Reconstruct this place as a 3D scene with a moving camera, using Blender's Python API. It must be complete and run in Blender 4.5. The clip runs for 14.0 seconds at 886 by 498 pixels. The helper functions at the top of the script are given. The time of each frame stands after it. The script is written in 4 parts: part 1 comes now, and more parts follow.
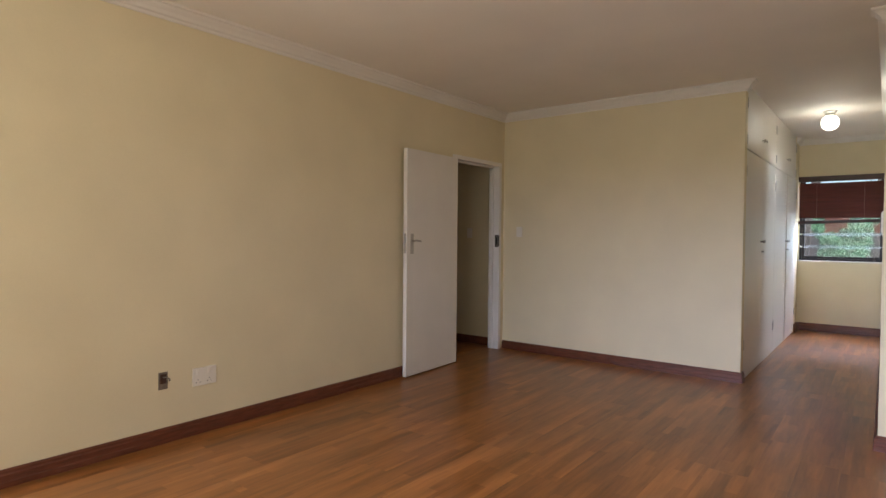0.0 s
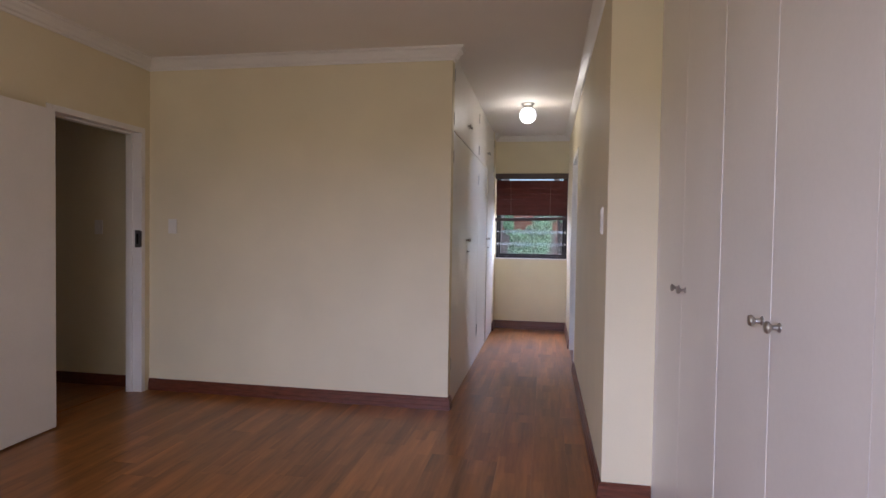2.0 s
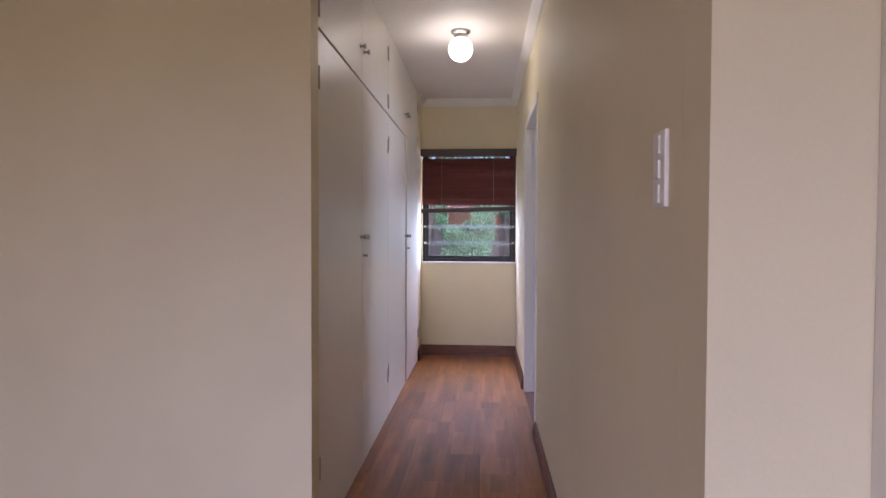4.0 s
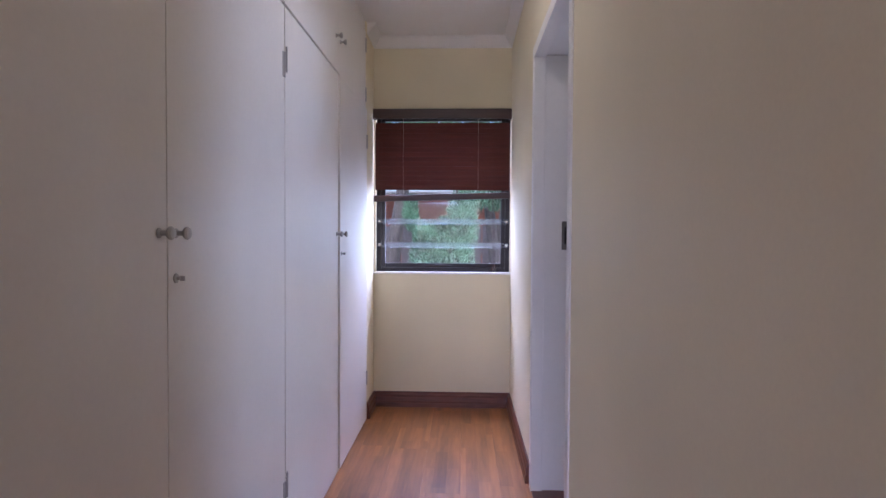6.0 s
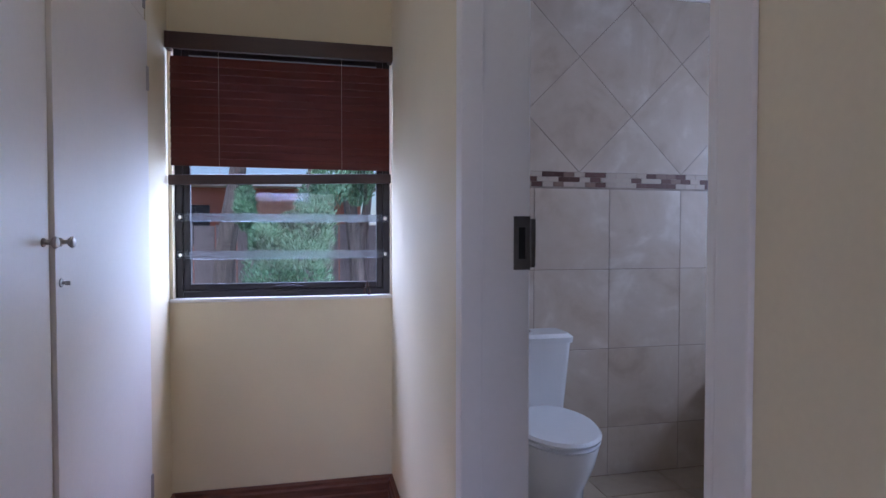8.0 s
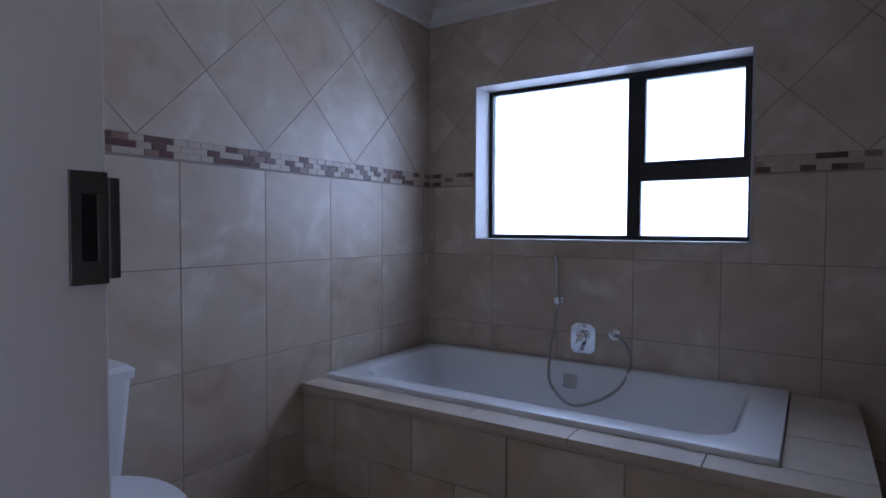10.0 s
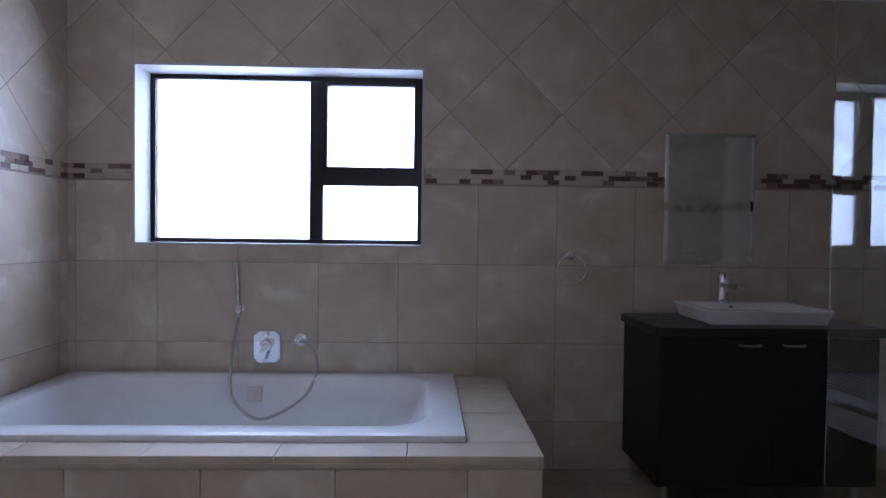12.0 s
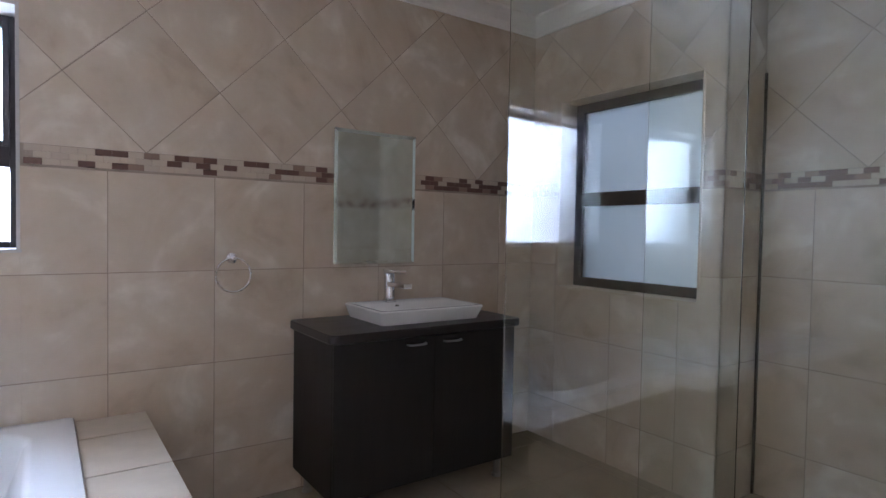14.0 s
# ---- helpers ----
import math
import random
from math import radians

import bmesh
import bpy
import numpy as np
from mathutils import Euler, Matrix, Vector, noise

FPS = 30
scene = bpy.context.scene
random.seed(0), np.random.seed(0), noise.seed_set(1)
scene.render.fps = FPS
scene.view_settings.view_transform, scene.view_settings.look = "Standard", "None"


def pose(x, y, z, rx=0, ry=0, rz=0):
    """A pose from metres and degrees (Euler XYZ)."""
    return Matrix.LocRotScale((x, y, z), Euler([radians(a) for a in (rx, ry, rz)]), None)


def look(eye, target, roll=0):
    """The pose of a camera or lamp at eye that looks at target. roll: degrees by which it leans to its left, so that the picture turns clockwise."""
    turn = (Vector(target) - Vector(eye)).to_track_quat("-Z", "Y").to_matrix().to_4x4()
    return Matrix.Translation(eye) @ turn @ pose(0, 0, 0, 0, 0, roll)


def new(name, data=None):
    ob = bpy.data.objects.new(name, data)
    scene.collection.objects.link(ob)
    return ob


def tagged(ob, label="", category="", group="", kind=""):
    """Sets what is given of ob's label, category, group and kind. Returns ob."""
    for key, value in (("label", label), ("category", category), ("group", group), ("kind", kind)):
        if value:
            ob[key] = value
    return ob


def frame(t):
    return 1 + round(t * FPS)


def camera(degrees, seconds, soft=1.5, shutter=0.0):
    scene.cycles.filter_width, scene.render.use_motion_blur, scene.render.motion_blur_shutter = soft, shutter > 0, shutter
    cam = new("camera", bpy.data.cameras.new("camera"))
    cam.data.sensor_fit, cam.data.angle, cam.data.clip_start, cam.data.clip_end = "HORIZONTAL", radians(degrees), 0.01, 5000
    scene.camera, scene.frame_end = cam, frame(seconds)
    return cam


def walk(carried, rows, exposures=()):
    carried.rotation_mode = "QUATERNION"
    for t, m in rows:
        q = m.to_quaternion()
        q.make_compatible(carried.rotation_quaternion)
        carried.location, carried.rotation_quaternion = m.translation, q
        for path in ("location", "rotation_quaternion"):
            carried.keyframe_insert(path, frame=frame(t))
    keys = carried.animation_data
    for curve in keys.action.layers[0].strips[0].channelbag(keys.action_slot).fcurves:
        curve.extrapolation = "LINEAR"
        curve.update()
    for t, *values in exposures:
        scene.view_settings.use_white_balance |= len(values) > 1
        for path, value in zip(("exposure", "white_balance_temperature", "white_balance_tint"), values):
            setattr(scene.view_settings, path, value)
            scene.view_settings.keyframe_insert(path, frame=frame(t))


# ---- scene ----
cam = camera(75.2, 14.0)
PATH = [
    (0, (1.007, -5.573, 1.271), (-0.218, -3.993, 1.224), 0.5),
    (0.5, (0.901, -5.265, 1.306), (-0.078, -3.522, 1.245), 0.6),
    (1, (0.842, -4.924, 1.304), (0.074, -3.078, 1.245), 0.7),
    (1.5, (0.747, -4.541, 1.297), (0.198, -2.619, 1.24), 0.8),
    (2, (0.682, -4.14, 1.299), (0.333, -2.171, 1.243), 0.9),
    (2.5, (0.664, -3.676, 1.311), (0.427, -1.691, 1.256), 0.9),
    (3, (0.660, -3.134, 1.276), (0.468, -1.143, 1.225), 0.5),
    (5.5, (0.63, -0.753, 1.244), (0.541, 1.244, 1.189), 0.4),
    (6, (0.642, -0.308, 1.238), (0.571, 1.69, 1.188), 0.3),
    (6.5, (0.65, 0.075, 1.251), (0.596, 2.074, 1.197), 0.3),
    (7, (0.64, 0.454, 1.253), (0.612, 2.453, 1.199), 0.3),
    (7.2, (0.615, 0.596, 1.261), (0.632, 2.595, 1.21), 0.3),
    (9.3, (0.694, 1.611, 1.246), (2.07, 3.06, 1.169), 0.0),
    (9.5, (0.723, 1.665, 1.241), (2.211, 2.999, 1.164), 0.1),
    (10, (0.784, 1.734, 1.238), (2.464, 2.816, 1.164), 0.2),
    (10.5, (0.799, 1.825, 1.228), (2.626, 2.638, 1.163), 0.5),
    (11, (0.789, 1.905, 1.22), (2.73, 2.383, 1.166), 0.7),
    (11.5, (0.777, 1.943, 1.23), (2.77, 2.102, 1.178), 0.7),
    (12, (0.822, 1.957, 1.225), (2.821, 1.9, 1.179), 0.7),
    (12.5, (0.909, 1.933, 1.229), (2.891, 1.669, 1.176), 0.8),
    (13, (0.989, 1.89, 1.229), (2.914, 1.351, 1.181), 0.9),
    (13.5, (1.062, 1.882, 1.236), (2.874, 1.037, 1.19), 0.8),
    (14, (1.137, 1.905, 1.273), (2.778, 0.763, 1.208), 1.0),
]
EXPOSURES = [(0, 0.03, 5800, 9), (1.5, -0.15, 5450, 16), (3, -0.24, 5650, 22), (5.5, -0.05, 5250, 27), (7, -0.52, 5000, 25), (9.5, -0.95, 4950, 21), (10, -1.2, 4900, 21), (11, -0.6, 4950, 21), (12, -0.28, 5050, 21), (13, -0.17, 5200, 21), (13.5, 0.25, 5300, 19), (14, 1.05, 5400, 17)]
walk(cam, [(t, look(e, g, r)) for t, e, g, r in PATH], EXPOSURES)

# ---- light ----
world = bpy.data.worlds.new("sky")
scene.world = world
world.use_nodes = True
wn = world.node_tree
sky = wn.nodes.new("ShaderNodeTexSky")
sky.sky_type, sky.sun_disc = "NISHITA", False
sky.sun_elevation, sky.sun_rotation = radians(58), radians(200)
wn.links.new(sky.outputs[0], wn.nodes["Background"].inputs[0])
wn.nodes["Background"].inputs[1].default_value = 0.15
sun = new("sun", bpy.data.lights.new("sun", "SUN"))
sun.data.energy, sun.data.angle, sun.data.color = 4.5, radians(10), (1.0, 0.95, 0.88)
sun.matrix_world = pose(0, 0, 12, 32, 0, -20)


def window_light(name, eye, target, w, h, watts, colour):
    lamp = new(name, bpy.data.lights.new(name, "AREA"))
    lamp.data.shape, lamp.data.size, lamp.data.size_y = "RECTANGLE", w, h
    lamp.data.energy, lamp.data.color = watts, colour
    lamp.matrix_world = look(eye, target)
    return lamp


DAY = (0.80, 0.89, 1.0)
window_light("bedroom_sky", (-2.6, -11.0, 2.85), (0.0, -3.0, 0.9), 6.5, 1.2, 850, (0.70, 0.72, 1.0))
window_light("bedroom_daylight", (-0.25, -6.78, 1.35), (-0.5, 0, 1.95), 2.7, 1.8, 45, (1.0, 0.90, 0.68))
# Side fill from the west, added to even out the bedroom's brightness.
window_light("bedroom_side_fill", (-2.60, -5.65, 1.15), (0, -5.2, 1.45), 1.5, 1.9, 27, (1.0, 0.91, 0.76))
window_light("bath_daylight", (4.38, 2.72, 1.65), (1.6, 2.72, 0.75), 1.9, 1.25, 74, DAY)
window_light("shower_daylight", (3.11, -1.5, 1.6), (3.11, 2, 1.3), 1.6, 1.6, 0.7, (0.95, 0.97, 1.0))
window_light("passage_daylight", (0.5, 4.9, 2.9), (0.5, 3.3, 0.75), 2.4, 1.5, 370, (0.74, 0.76, 1.0))
window_light("passage_side_daylight", (2.5, 5.4, 1.5), (0.2, 3.2, 1.0), 1.7, 1.8, 240, DAY)
window_light("passage_side_daylight", (-1.6, 5.3, 1.5), (0.8, 3.2, 1.0), 1.6, 1.8, 80, DAY)
bulb = new("bulb", bpy.data.lights.new("bulb", "POINT"))
bulb.data.energy, bulb.data.shadow_soft_size, bulb.data.color = 5, 0.05, (1.0, 0.86, 0.64)
bulb.location = (0.482, 1.82, 2.51)


# ---- materials ----
def mat(name, rgb, rough=0.5, metal=0.0, vary=0.12, scale=6.0, fine=60.0, bump=0.05, stretch=None, rand=0.0, spec=0.5, dist=0.004):
    """Base colour with cloudy and fine variation, roughness variation and a little relief."""
    m = bpy.data.materials.new(name)
    m.use_nodes = True
    nt = m.node_tree
    b = nt.nodes["Principled BSDF"]
    b.inputs["Metallic"].default_value = metal
    b.inputs["Specular IOR Level"].default_value = spec
    tc = nt.nodes.new("ShaderNodeTexCoord")
    mp = nt.nodes.new("ShaderNodeMapping")
    nt.links.new(tc.outputs["Object"], mp.inputs[0])
    if stretch:
        mp.inputs["Scale"].default_value = stretch
    oi = nt.nodes.new("ShaderNodeObjectInfo")
    if rand:
        sh = nt.nodes.new("ShaderNodeVectorMath")
        sh.operation = "SCALE"
        sh.inputs[0].default_value = (37, 91, 53)
        nt.links.new(oi.outputs["Random"], sh.inputs["Scale"])
        nt.links.new(sh.outputs[0], mp.inputs["Location"])
    n1 = nt.nodes.new("ShaderNodeTexNoise")
    n1.inputs["Scale"].default_value, n1.inputs["Detail"].default_value = scale, 6
    n2 = nt.nodes.new("ShaderNodeTexNoise")
    n2.inputs["Scale"].default_value, n2.inputs["Detail"].default_value = fine, 4
    for n in (n1, n2):
        nt.links.new(mp.outputs[0], n.inputs["Vector"])
    mix = nt.nodes.new("ShaderNodeMath")
    mix.operation = "MULTIPLY_ADD"
    mix.inputs[1].default_value = 0.35
    nt.links.new(n2.outputs[0], mix.inputs[0])
    nt.links.new(n1.outputs[0], mix.inputs[2])
    src = mix.outputs[0]
    if rand:
        ad = nt.nodes.new("ShaderNodeMath")
        ad.operation = "MULTIPLY_ADD"
        ad.inputs[1].default_value = rand
        nt.links.new(oi.outputs["Random"], ad.inputs[0])
        nt.links.new(src, ad.inputs[2])
        src = ad.outputs[0]
    ramp = nt.nodes.new("ShaderNodeValToRGB")
    lo = [c * (1 - vary) for c in rgb]
    hi = [min(1, c * (1 + vary)) for c in rgb]
    ramp.color_ramp.elements[0].position, ramp.color_ramp.elements[0].color = 0.42, (*lo, 1)
    ramp.color_ramp.elements[1].position, ramp.color_ramp.elements[1].color = 0.92 + rand * 0.6, (*hi, 1)
    nt.links.new(src, ramp.inputs[0])
    nt.links.new(ramp.outputs[0], b.inputs["Base Color"])
    rr = nt.nodes.new("ShaderNodeMapRange")
    rr.inputs["To Min"].default_value, rr.inputs["To Max"].default_value = max(0.02, rough - 0.07), min(1, rough + 0.07)
    nt.links.new(n1.outputs[0], rr.inputs[0])
    nt.links.new(rr.outputs[0], b.inputs["Roughness"])
    if bump:
        bp = nt.nodes.new("ShaderNodeBump")
        bp.inputs["Strength"].default_value, bp.inputs["Distance"].default_value = bump, dist
        nt.links.new(n2.outputs[0], bp.inputs["Height"])
        nt.links.new(bp.outputs[0], b.inputs["Normal"])
    return m


def glass_mat(name, rough=0.0, tint=(1, 1, 1), ior=1.45, frost=0.0):
    m = bpy.data.materials.new(name)
    m.use_nodes = True
    nt = m.node_tree
    b = nt.nodes["Principled BSDF"]
    b.inputs["Base Color"].default_value = (*tint, 1)
    b.inputs["Transmission Weight"].default_value = 1
    b.inputs["IOR"].default_value = ior
    b.inputs["Roughness"].default_value = rough
    if frost:
        n = nt.nodes.new("ShaderNodeTexNoise")
        n.inputs["Scale"].default_value = 220
        bp = nt.nodes.new("ShaderNodeBump")
        bp.inputs["Strength"].default_value = frost
        nt.links.new(n.outputs[0], bp.inputs["Height"])
        nt.links.new(bp.outputs[0], b.inputs["Normal"])
    return m


CREAM = mat("cream_wall_paint", (0.735, 0.65, 0.445), 0.62, vary=0.05, scale=2.0, fine=140, bump=0.12, dist=0.002)
WHITE = mat("white_ceiling_paint", (0.82, 0.78, 0.72), 0.75, vary=0.04, scale=1.5, fine=90, bump=0.08)
TRIM = mat("white_gloss_paint", (0.78, 0.75, 0.70), 0.38, vary=0.04, scale=3, fine=70, bump=0.04)
CUPB = mat("cream_white_cupboard_paint", (0.76, 0.72, 0.66), 0.33, vary=0.04, scale=2.5, fine=80, bump=0.05)
SKIRT = mat("dark_cherry_skirting", (0.12, 0.036, 0.018), 0.35, vary=0.35, scale=5, fine=50, stretch=(2, 2, 14), bump=0.06)


def plank_mat():
    """Three-strip cherry laminate: strips of differing tone along y, with long grain."""
    m = mat("cherry_laminate_plank", (0.265, 0.104, 0.026), 0.30, vary=0.55, scale=1.3, fine=7.0, stretch=(9, 0.8, 1), rand=0.10, bump=0.0, spec=0.45)
    nt = m.node_tree
    b = nt.nodes["Principled BSDF"]
    ramp = next(n for n in nt.nodes if n.bl_idname == "ShaderNodeValToRGB")
    tc = next(n for n in nt.nodes if n.bl_idname == "ShaderNodeTexCoord")
    oi = next(n for n in nt.nodes if n.bl_idname == "ShaderNodeObjectInfo")
    sheen = next(n for n in nt.nodes if n.bl_idname == "ShaderNodeMapRange")
    sheen.inputs["To Min"].default_value, sheen.inputs["To Max"].default_value = 0.27, 0.34
    mp = nt.nodes.new("ShaderNodeMapping")
    mp.inputs["Rotation"].default_value = (0, 0, radians(90))
    nt.links.new(tc.outputs["Object"], mp.inputs[0])
    sh = nt.nodes.new("ShaderNodeVectorMath")
    sh.operation = "SCALE"
    sh.inputs[0].default_value = (4.3, 19.3, 0)
    nt.links.new(oi.outputs["Random"], sh.inputs["Scale"])
    nt.links.new(sh.outputs[0], mp.inputs["Location"])
    br = nt.nodes.new("ShaderNodeTexBrick")
    br.inputs["Scale"].default_value = 1.0
    br.inputs["Brick Width"].default_value, br.inputs["Row Height"].default_value = 0.46, 0.0643
    br.inputs["Mortar Size"].default_value = 0.0
    br.inputs["Color1"].default_value, br.inputs["Color2"].default_value = (0.80, 0.77, 0.74, 1), (1.18, 1.20, 1.20, 1)
    nt.links.new(mp.outputs[0], br.inputs["Vector"])
    mul = nt.nodes.new("ShaderNodeMix")
    mul.data_type, mul.blend_type = "RGBA", "MULTIPLY"
    mul.inputs["Factor"].default_value = 1.0
    nt.links.new(ramp.outputs[0], mul.inputs["A"])
    nt.links.new(br.outputs["Color"], mul.inputs["B"])
    nt.links.new(mul.outputs["Result"], b.inputs["Base Color"])
    return m


PLANK = plank_mat()
UNDER = mat("dark_joint", (0.05, 0.02, 0.01), 0.8)
TILE = mat("beige_stone_tile", (0.54, 0.435, 0.33), 0.35, vary=0.3, scale=2.4, fine=11, rand=0.03, bump=0.02, spec=0.5)
FTILE = mat("beige_floor_tile", (0.36, 0.285, 0.20), 0.37, vary=0.2, scale=3.5, fine=24, rand=0.14, bump=0.05)
cloud = next(n for n in TILE.node_tree.nodes if n.bl_idname == "ShaderNodeTexNoise")
cloud.inputs["Detail"].default_value, cloud.inputs["Distortion"].default_value = 4, 1.4
marble = next(n for n in TILE.node_tree.nodes if n.bl_idname == "ShaderNodeValToRGB").color_ramp
marble.elements[0].position, marble.elements[0].color = 0.44, (0.43, 0.335, 0.24, 1)
marble.elements[1].position, marble.elements[1].color = 0.93, (0.68, 0.60, 0.50, 1)
for p, c in ((0.60, (0.52, 0.42, 0.315, 1)), (0.76, (0.56, 0.465, 0.36, 1))):
    marble.elements.new(p).color = c
GROUT = mat("grey_brown_grout", (0.33, 0.265, 0.21), 0.9, vary=0.2, scale=8, fine=120, bump=0.2)
TUBM = mat("white_acrylic", (0.80, 0.80, 0.80), 0.12, vary=0.02, scale=3, fine=30, bump=0.0)
CERAM = mat("white_ceramic", (0.80, 0.79, 0.77), 0.10, vary=0.02, scale=3, fine=30, bump=0.0)
CHROME = mat("chrome", (0.75, 0.76, 0.78), 0.10, metal=1.0, vary=0.04, bump=0.0)
STEEL = mat("brushed_steel", (0.45, 0.43, 0.40), 0.35, metal=1.0, vary=0.1, bump=0.03)
BRASSD = mat("aged_dark_metal", (0.16, 0.14, 0.12), 0.4, metal=0.9, vary=0.2, bump=0.05)
DARKV = mat("black_brown_veneer", (0.010, 0.007, 0.006), 0.45, vary=0.4, scale=4, fine=40, stretch=(8, 8, 1), bump=0.04)
DARKTOP = mat("black_brown_worktop", (0.014, 0.009, 0.008), 0.34, vary=0.2, scale=4, fine=40, stretch=(8, 1, 8), bump=0.01)
ALU = mat("dark_bronze_aluminium", (0.022, 0.018, 0.018), 0.42, metal=0.3, vary=0.15, bump=0.03)
BLIND = mat("mahogany_blind_slat", (0.10, 0.022, 0.014), 0.42, vary=0.3, scale=3, fine=30, stretch=(1, 10, 10), rand=0.1, bump=0.04)
BLINDV = mat("dark_brown_valance", (0.045, 0.018, 0.012), 0.4, vary=0.3, scale=3, fine=30, stretch=(1, 10, 10), bump=0.04)
PLASTIC = mat("ivory_plastic", (0.78, 0.74, 0.66), 0.35, vary=0.03, bump=0.0)
HOLE = mat("dark_recess", (0.008, 0.007, 0.006), 0.9)
GREYBOX = mat("grey_brown_dust", (0.16, 0.13, 0.10), 0.8, vary=0.3, scale=30, bump=0.3)
CORD = mat("cream_cord", (0.62, 0.52, 0.40), 0.8, bump=0.1)
MIRROR = mat("mirror_silver", (0.80, 0.86, 0.82), 0.02, metal=1.0, vary=0.01, bump=0.0)
CLEAR = glass_mat("clear_window_glass", 0.0, ior=1.25)
ACRYL = glass_mat("clear_acrylic_bar", 0.22, (0.86, 0.93, 1.0))
FROST = glass_mat("frosted_glass", 0.55, (1, 1, 1), frost=0.25)
SHOWERG = glass_mat("greenish_shower_glass", 0.0, (0.93, 0.98, 0.95), 1.48)
BARK = mat("grey_bark", (0.13, 0.11, 0.095), 0.9, vary=0.4, scale=14, fine=60, stretch=(1, 1, 0.3), bump=0.8, dist=0.02)
LEAF = mat("conifer_leaf", (0.085, 0.165, 0.085), 0.6, vary=0.8, scale=5, fine=20)
FENCE = mat("weathered_brown_fence", (0.15, 0.13, 0.125), 0.85, vary=0.3, scale=6, fine=40, rand=0.2, bump=0.3)
BRICKO = mat("orange_house_plaster", (0.36, 0.125, 0.075), 0.8, vary=0.15, scale=2, fine=40, bump=0.2)
ROOFM = mat("pale_roof_sheet", (0.45, 0.45, 0.42), 0.6, vary=0.15)
GROUND = mat("garden_ground", (0.12, 0.11, 0.06), 0.95, vary=0.4, scale=3, fine=30, bump=0.5)
PLASTER = mat("outside_plaster", (0.55, 0.50, 0.42), 0.9, vary=0.1, bump=0.3)

GLOW = bpy.data.materials.new("lit_opal_glass")
GLOW.use_nodes = True
gb = GLOW.node_tree.nodes["Principled BSDF"]
gb.inputs["Base Color"].default_value = (0.9, 0.88, 0.8, 1)
gb.inputs["Emission Color"].default_value = (1.0, 0.93, 0.74, 1)
gb.inputs["Emission Strength"].default_value = 5.0

MOSAIC = bpy.data.materials.new("mosaic_chips")
MOSAIC.use_nodes = True
mn = MOSAIC.node_tree
mo = mn.nodes.new("ShaderNodeObjectInfo")
mr = mn.nodes.new("ShaderNodeValToRGB")
mr.color_ramp.interpolation = "CONSTANT"
stops = ((0.0, (0.13, 0.062, 0.042)), (0.30, (0.50, 0.41, 0.31)), (0.52, (0.25, 0.16, 0.115)), (0.66, (0.47, 0.38, 0.29)), (0.84, (0.50, 0.40, 0.30)))
mr.color_ramp.elements[0].color = (*stops[0][1], 1)
mr.color_ramp.elements[1].position, mr.color_ramp.elements[1].color = stops[1][0], (*stops[1][1], 1)
for p, c in stops[2:]:
    mr.color_ramp.elements.new(p).color = (*c, 1)
mn.links.new(mo.outputs["Random"], mr.inputs[0])
mn.links.new(mr.outputs[0], mn.nodes["Principled BSDF"].inputs["Base Color"])
mn.nodes["Principled BSDF"].inputs["Roughness"].default_value = 0.38


# ---- building helpers ----
HOME, BATHROOM = Vector((0, 0, 0)), Vector((0.074, -0.045, 0))   # where the plan of each room starts
ORIGIN = HOME


def finish(name, bm, material, parent=None, smooth=False):
    bmesh.ops.recalc_face_normals(bm, faces=bm.faces)
    me = bpy.data.meshes.new(name)
    bm.to_mesh(me)
    bm.free()
    me.materials.append(material)
    if smooth:
        me.shade_smooth()
        me.set_sharp_from_angle(angle=radians(35))
    ob = new(name, me)
    if parent:
        ob.parent = parent
    else:
        ob.location = ORIGIN
    return ob


def part(name, bm, material, parent, label="", smooth=False):
    return tagged(finish(name, bm, material, parent, smooth), label)


def root(name, label, category, group="", kind="", at=None):
    ob = new(name)
    ob.matrix_basis = Matrix.Translation(ORIGIN) @ (at or Matrix())
    return tagged(ob, label, category, group, kind)


def put_box(bm, a, b, bevel=0.0, m=None):
    """A box between two corners, with rounded edges."""
    lo = [min(p, q) for p, q in zip(a, b)]
    hi = [max(p, q) for p, q in zip(a, b)]
    geo = bmesh.ops.create_cube(bm, size=1)["verts"]
    for v in geo:
        v.co = Vector([lo[i] + (v.co[i] + 0.5) * (hi[i] - lo[i]) for i in range(3)])
    if bevel:
        es = list({e for v in geo for e in v.link_edges})
        r = bmesh.ops.bevel(bm, geom=es, offset=bevel, segments=2, profile=0.6, affect="EDGES")
        geo = list({v for f in r["faces"] for v in f.verts} | {v for v in geo if v.is_valid})
    if m:
        bmesh.ops.transform(bm, matrix=m, verts=geo)
    return geo


def boxes(*specs, bevel=0.0):
    bm = bmesh.new()
    for a, b in specs:
        put_box(bm, a, b, bevel)
    return bm


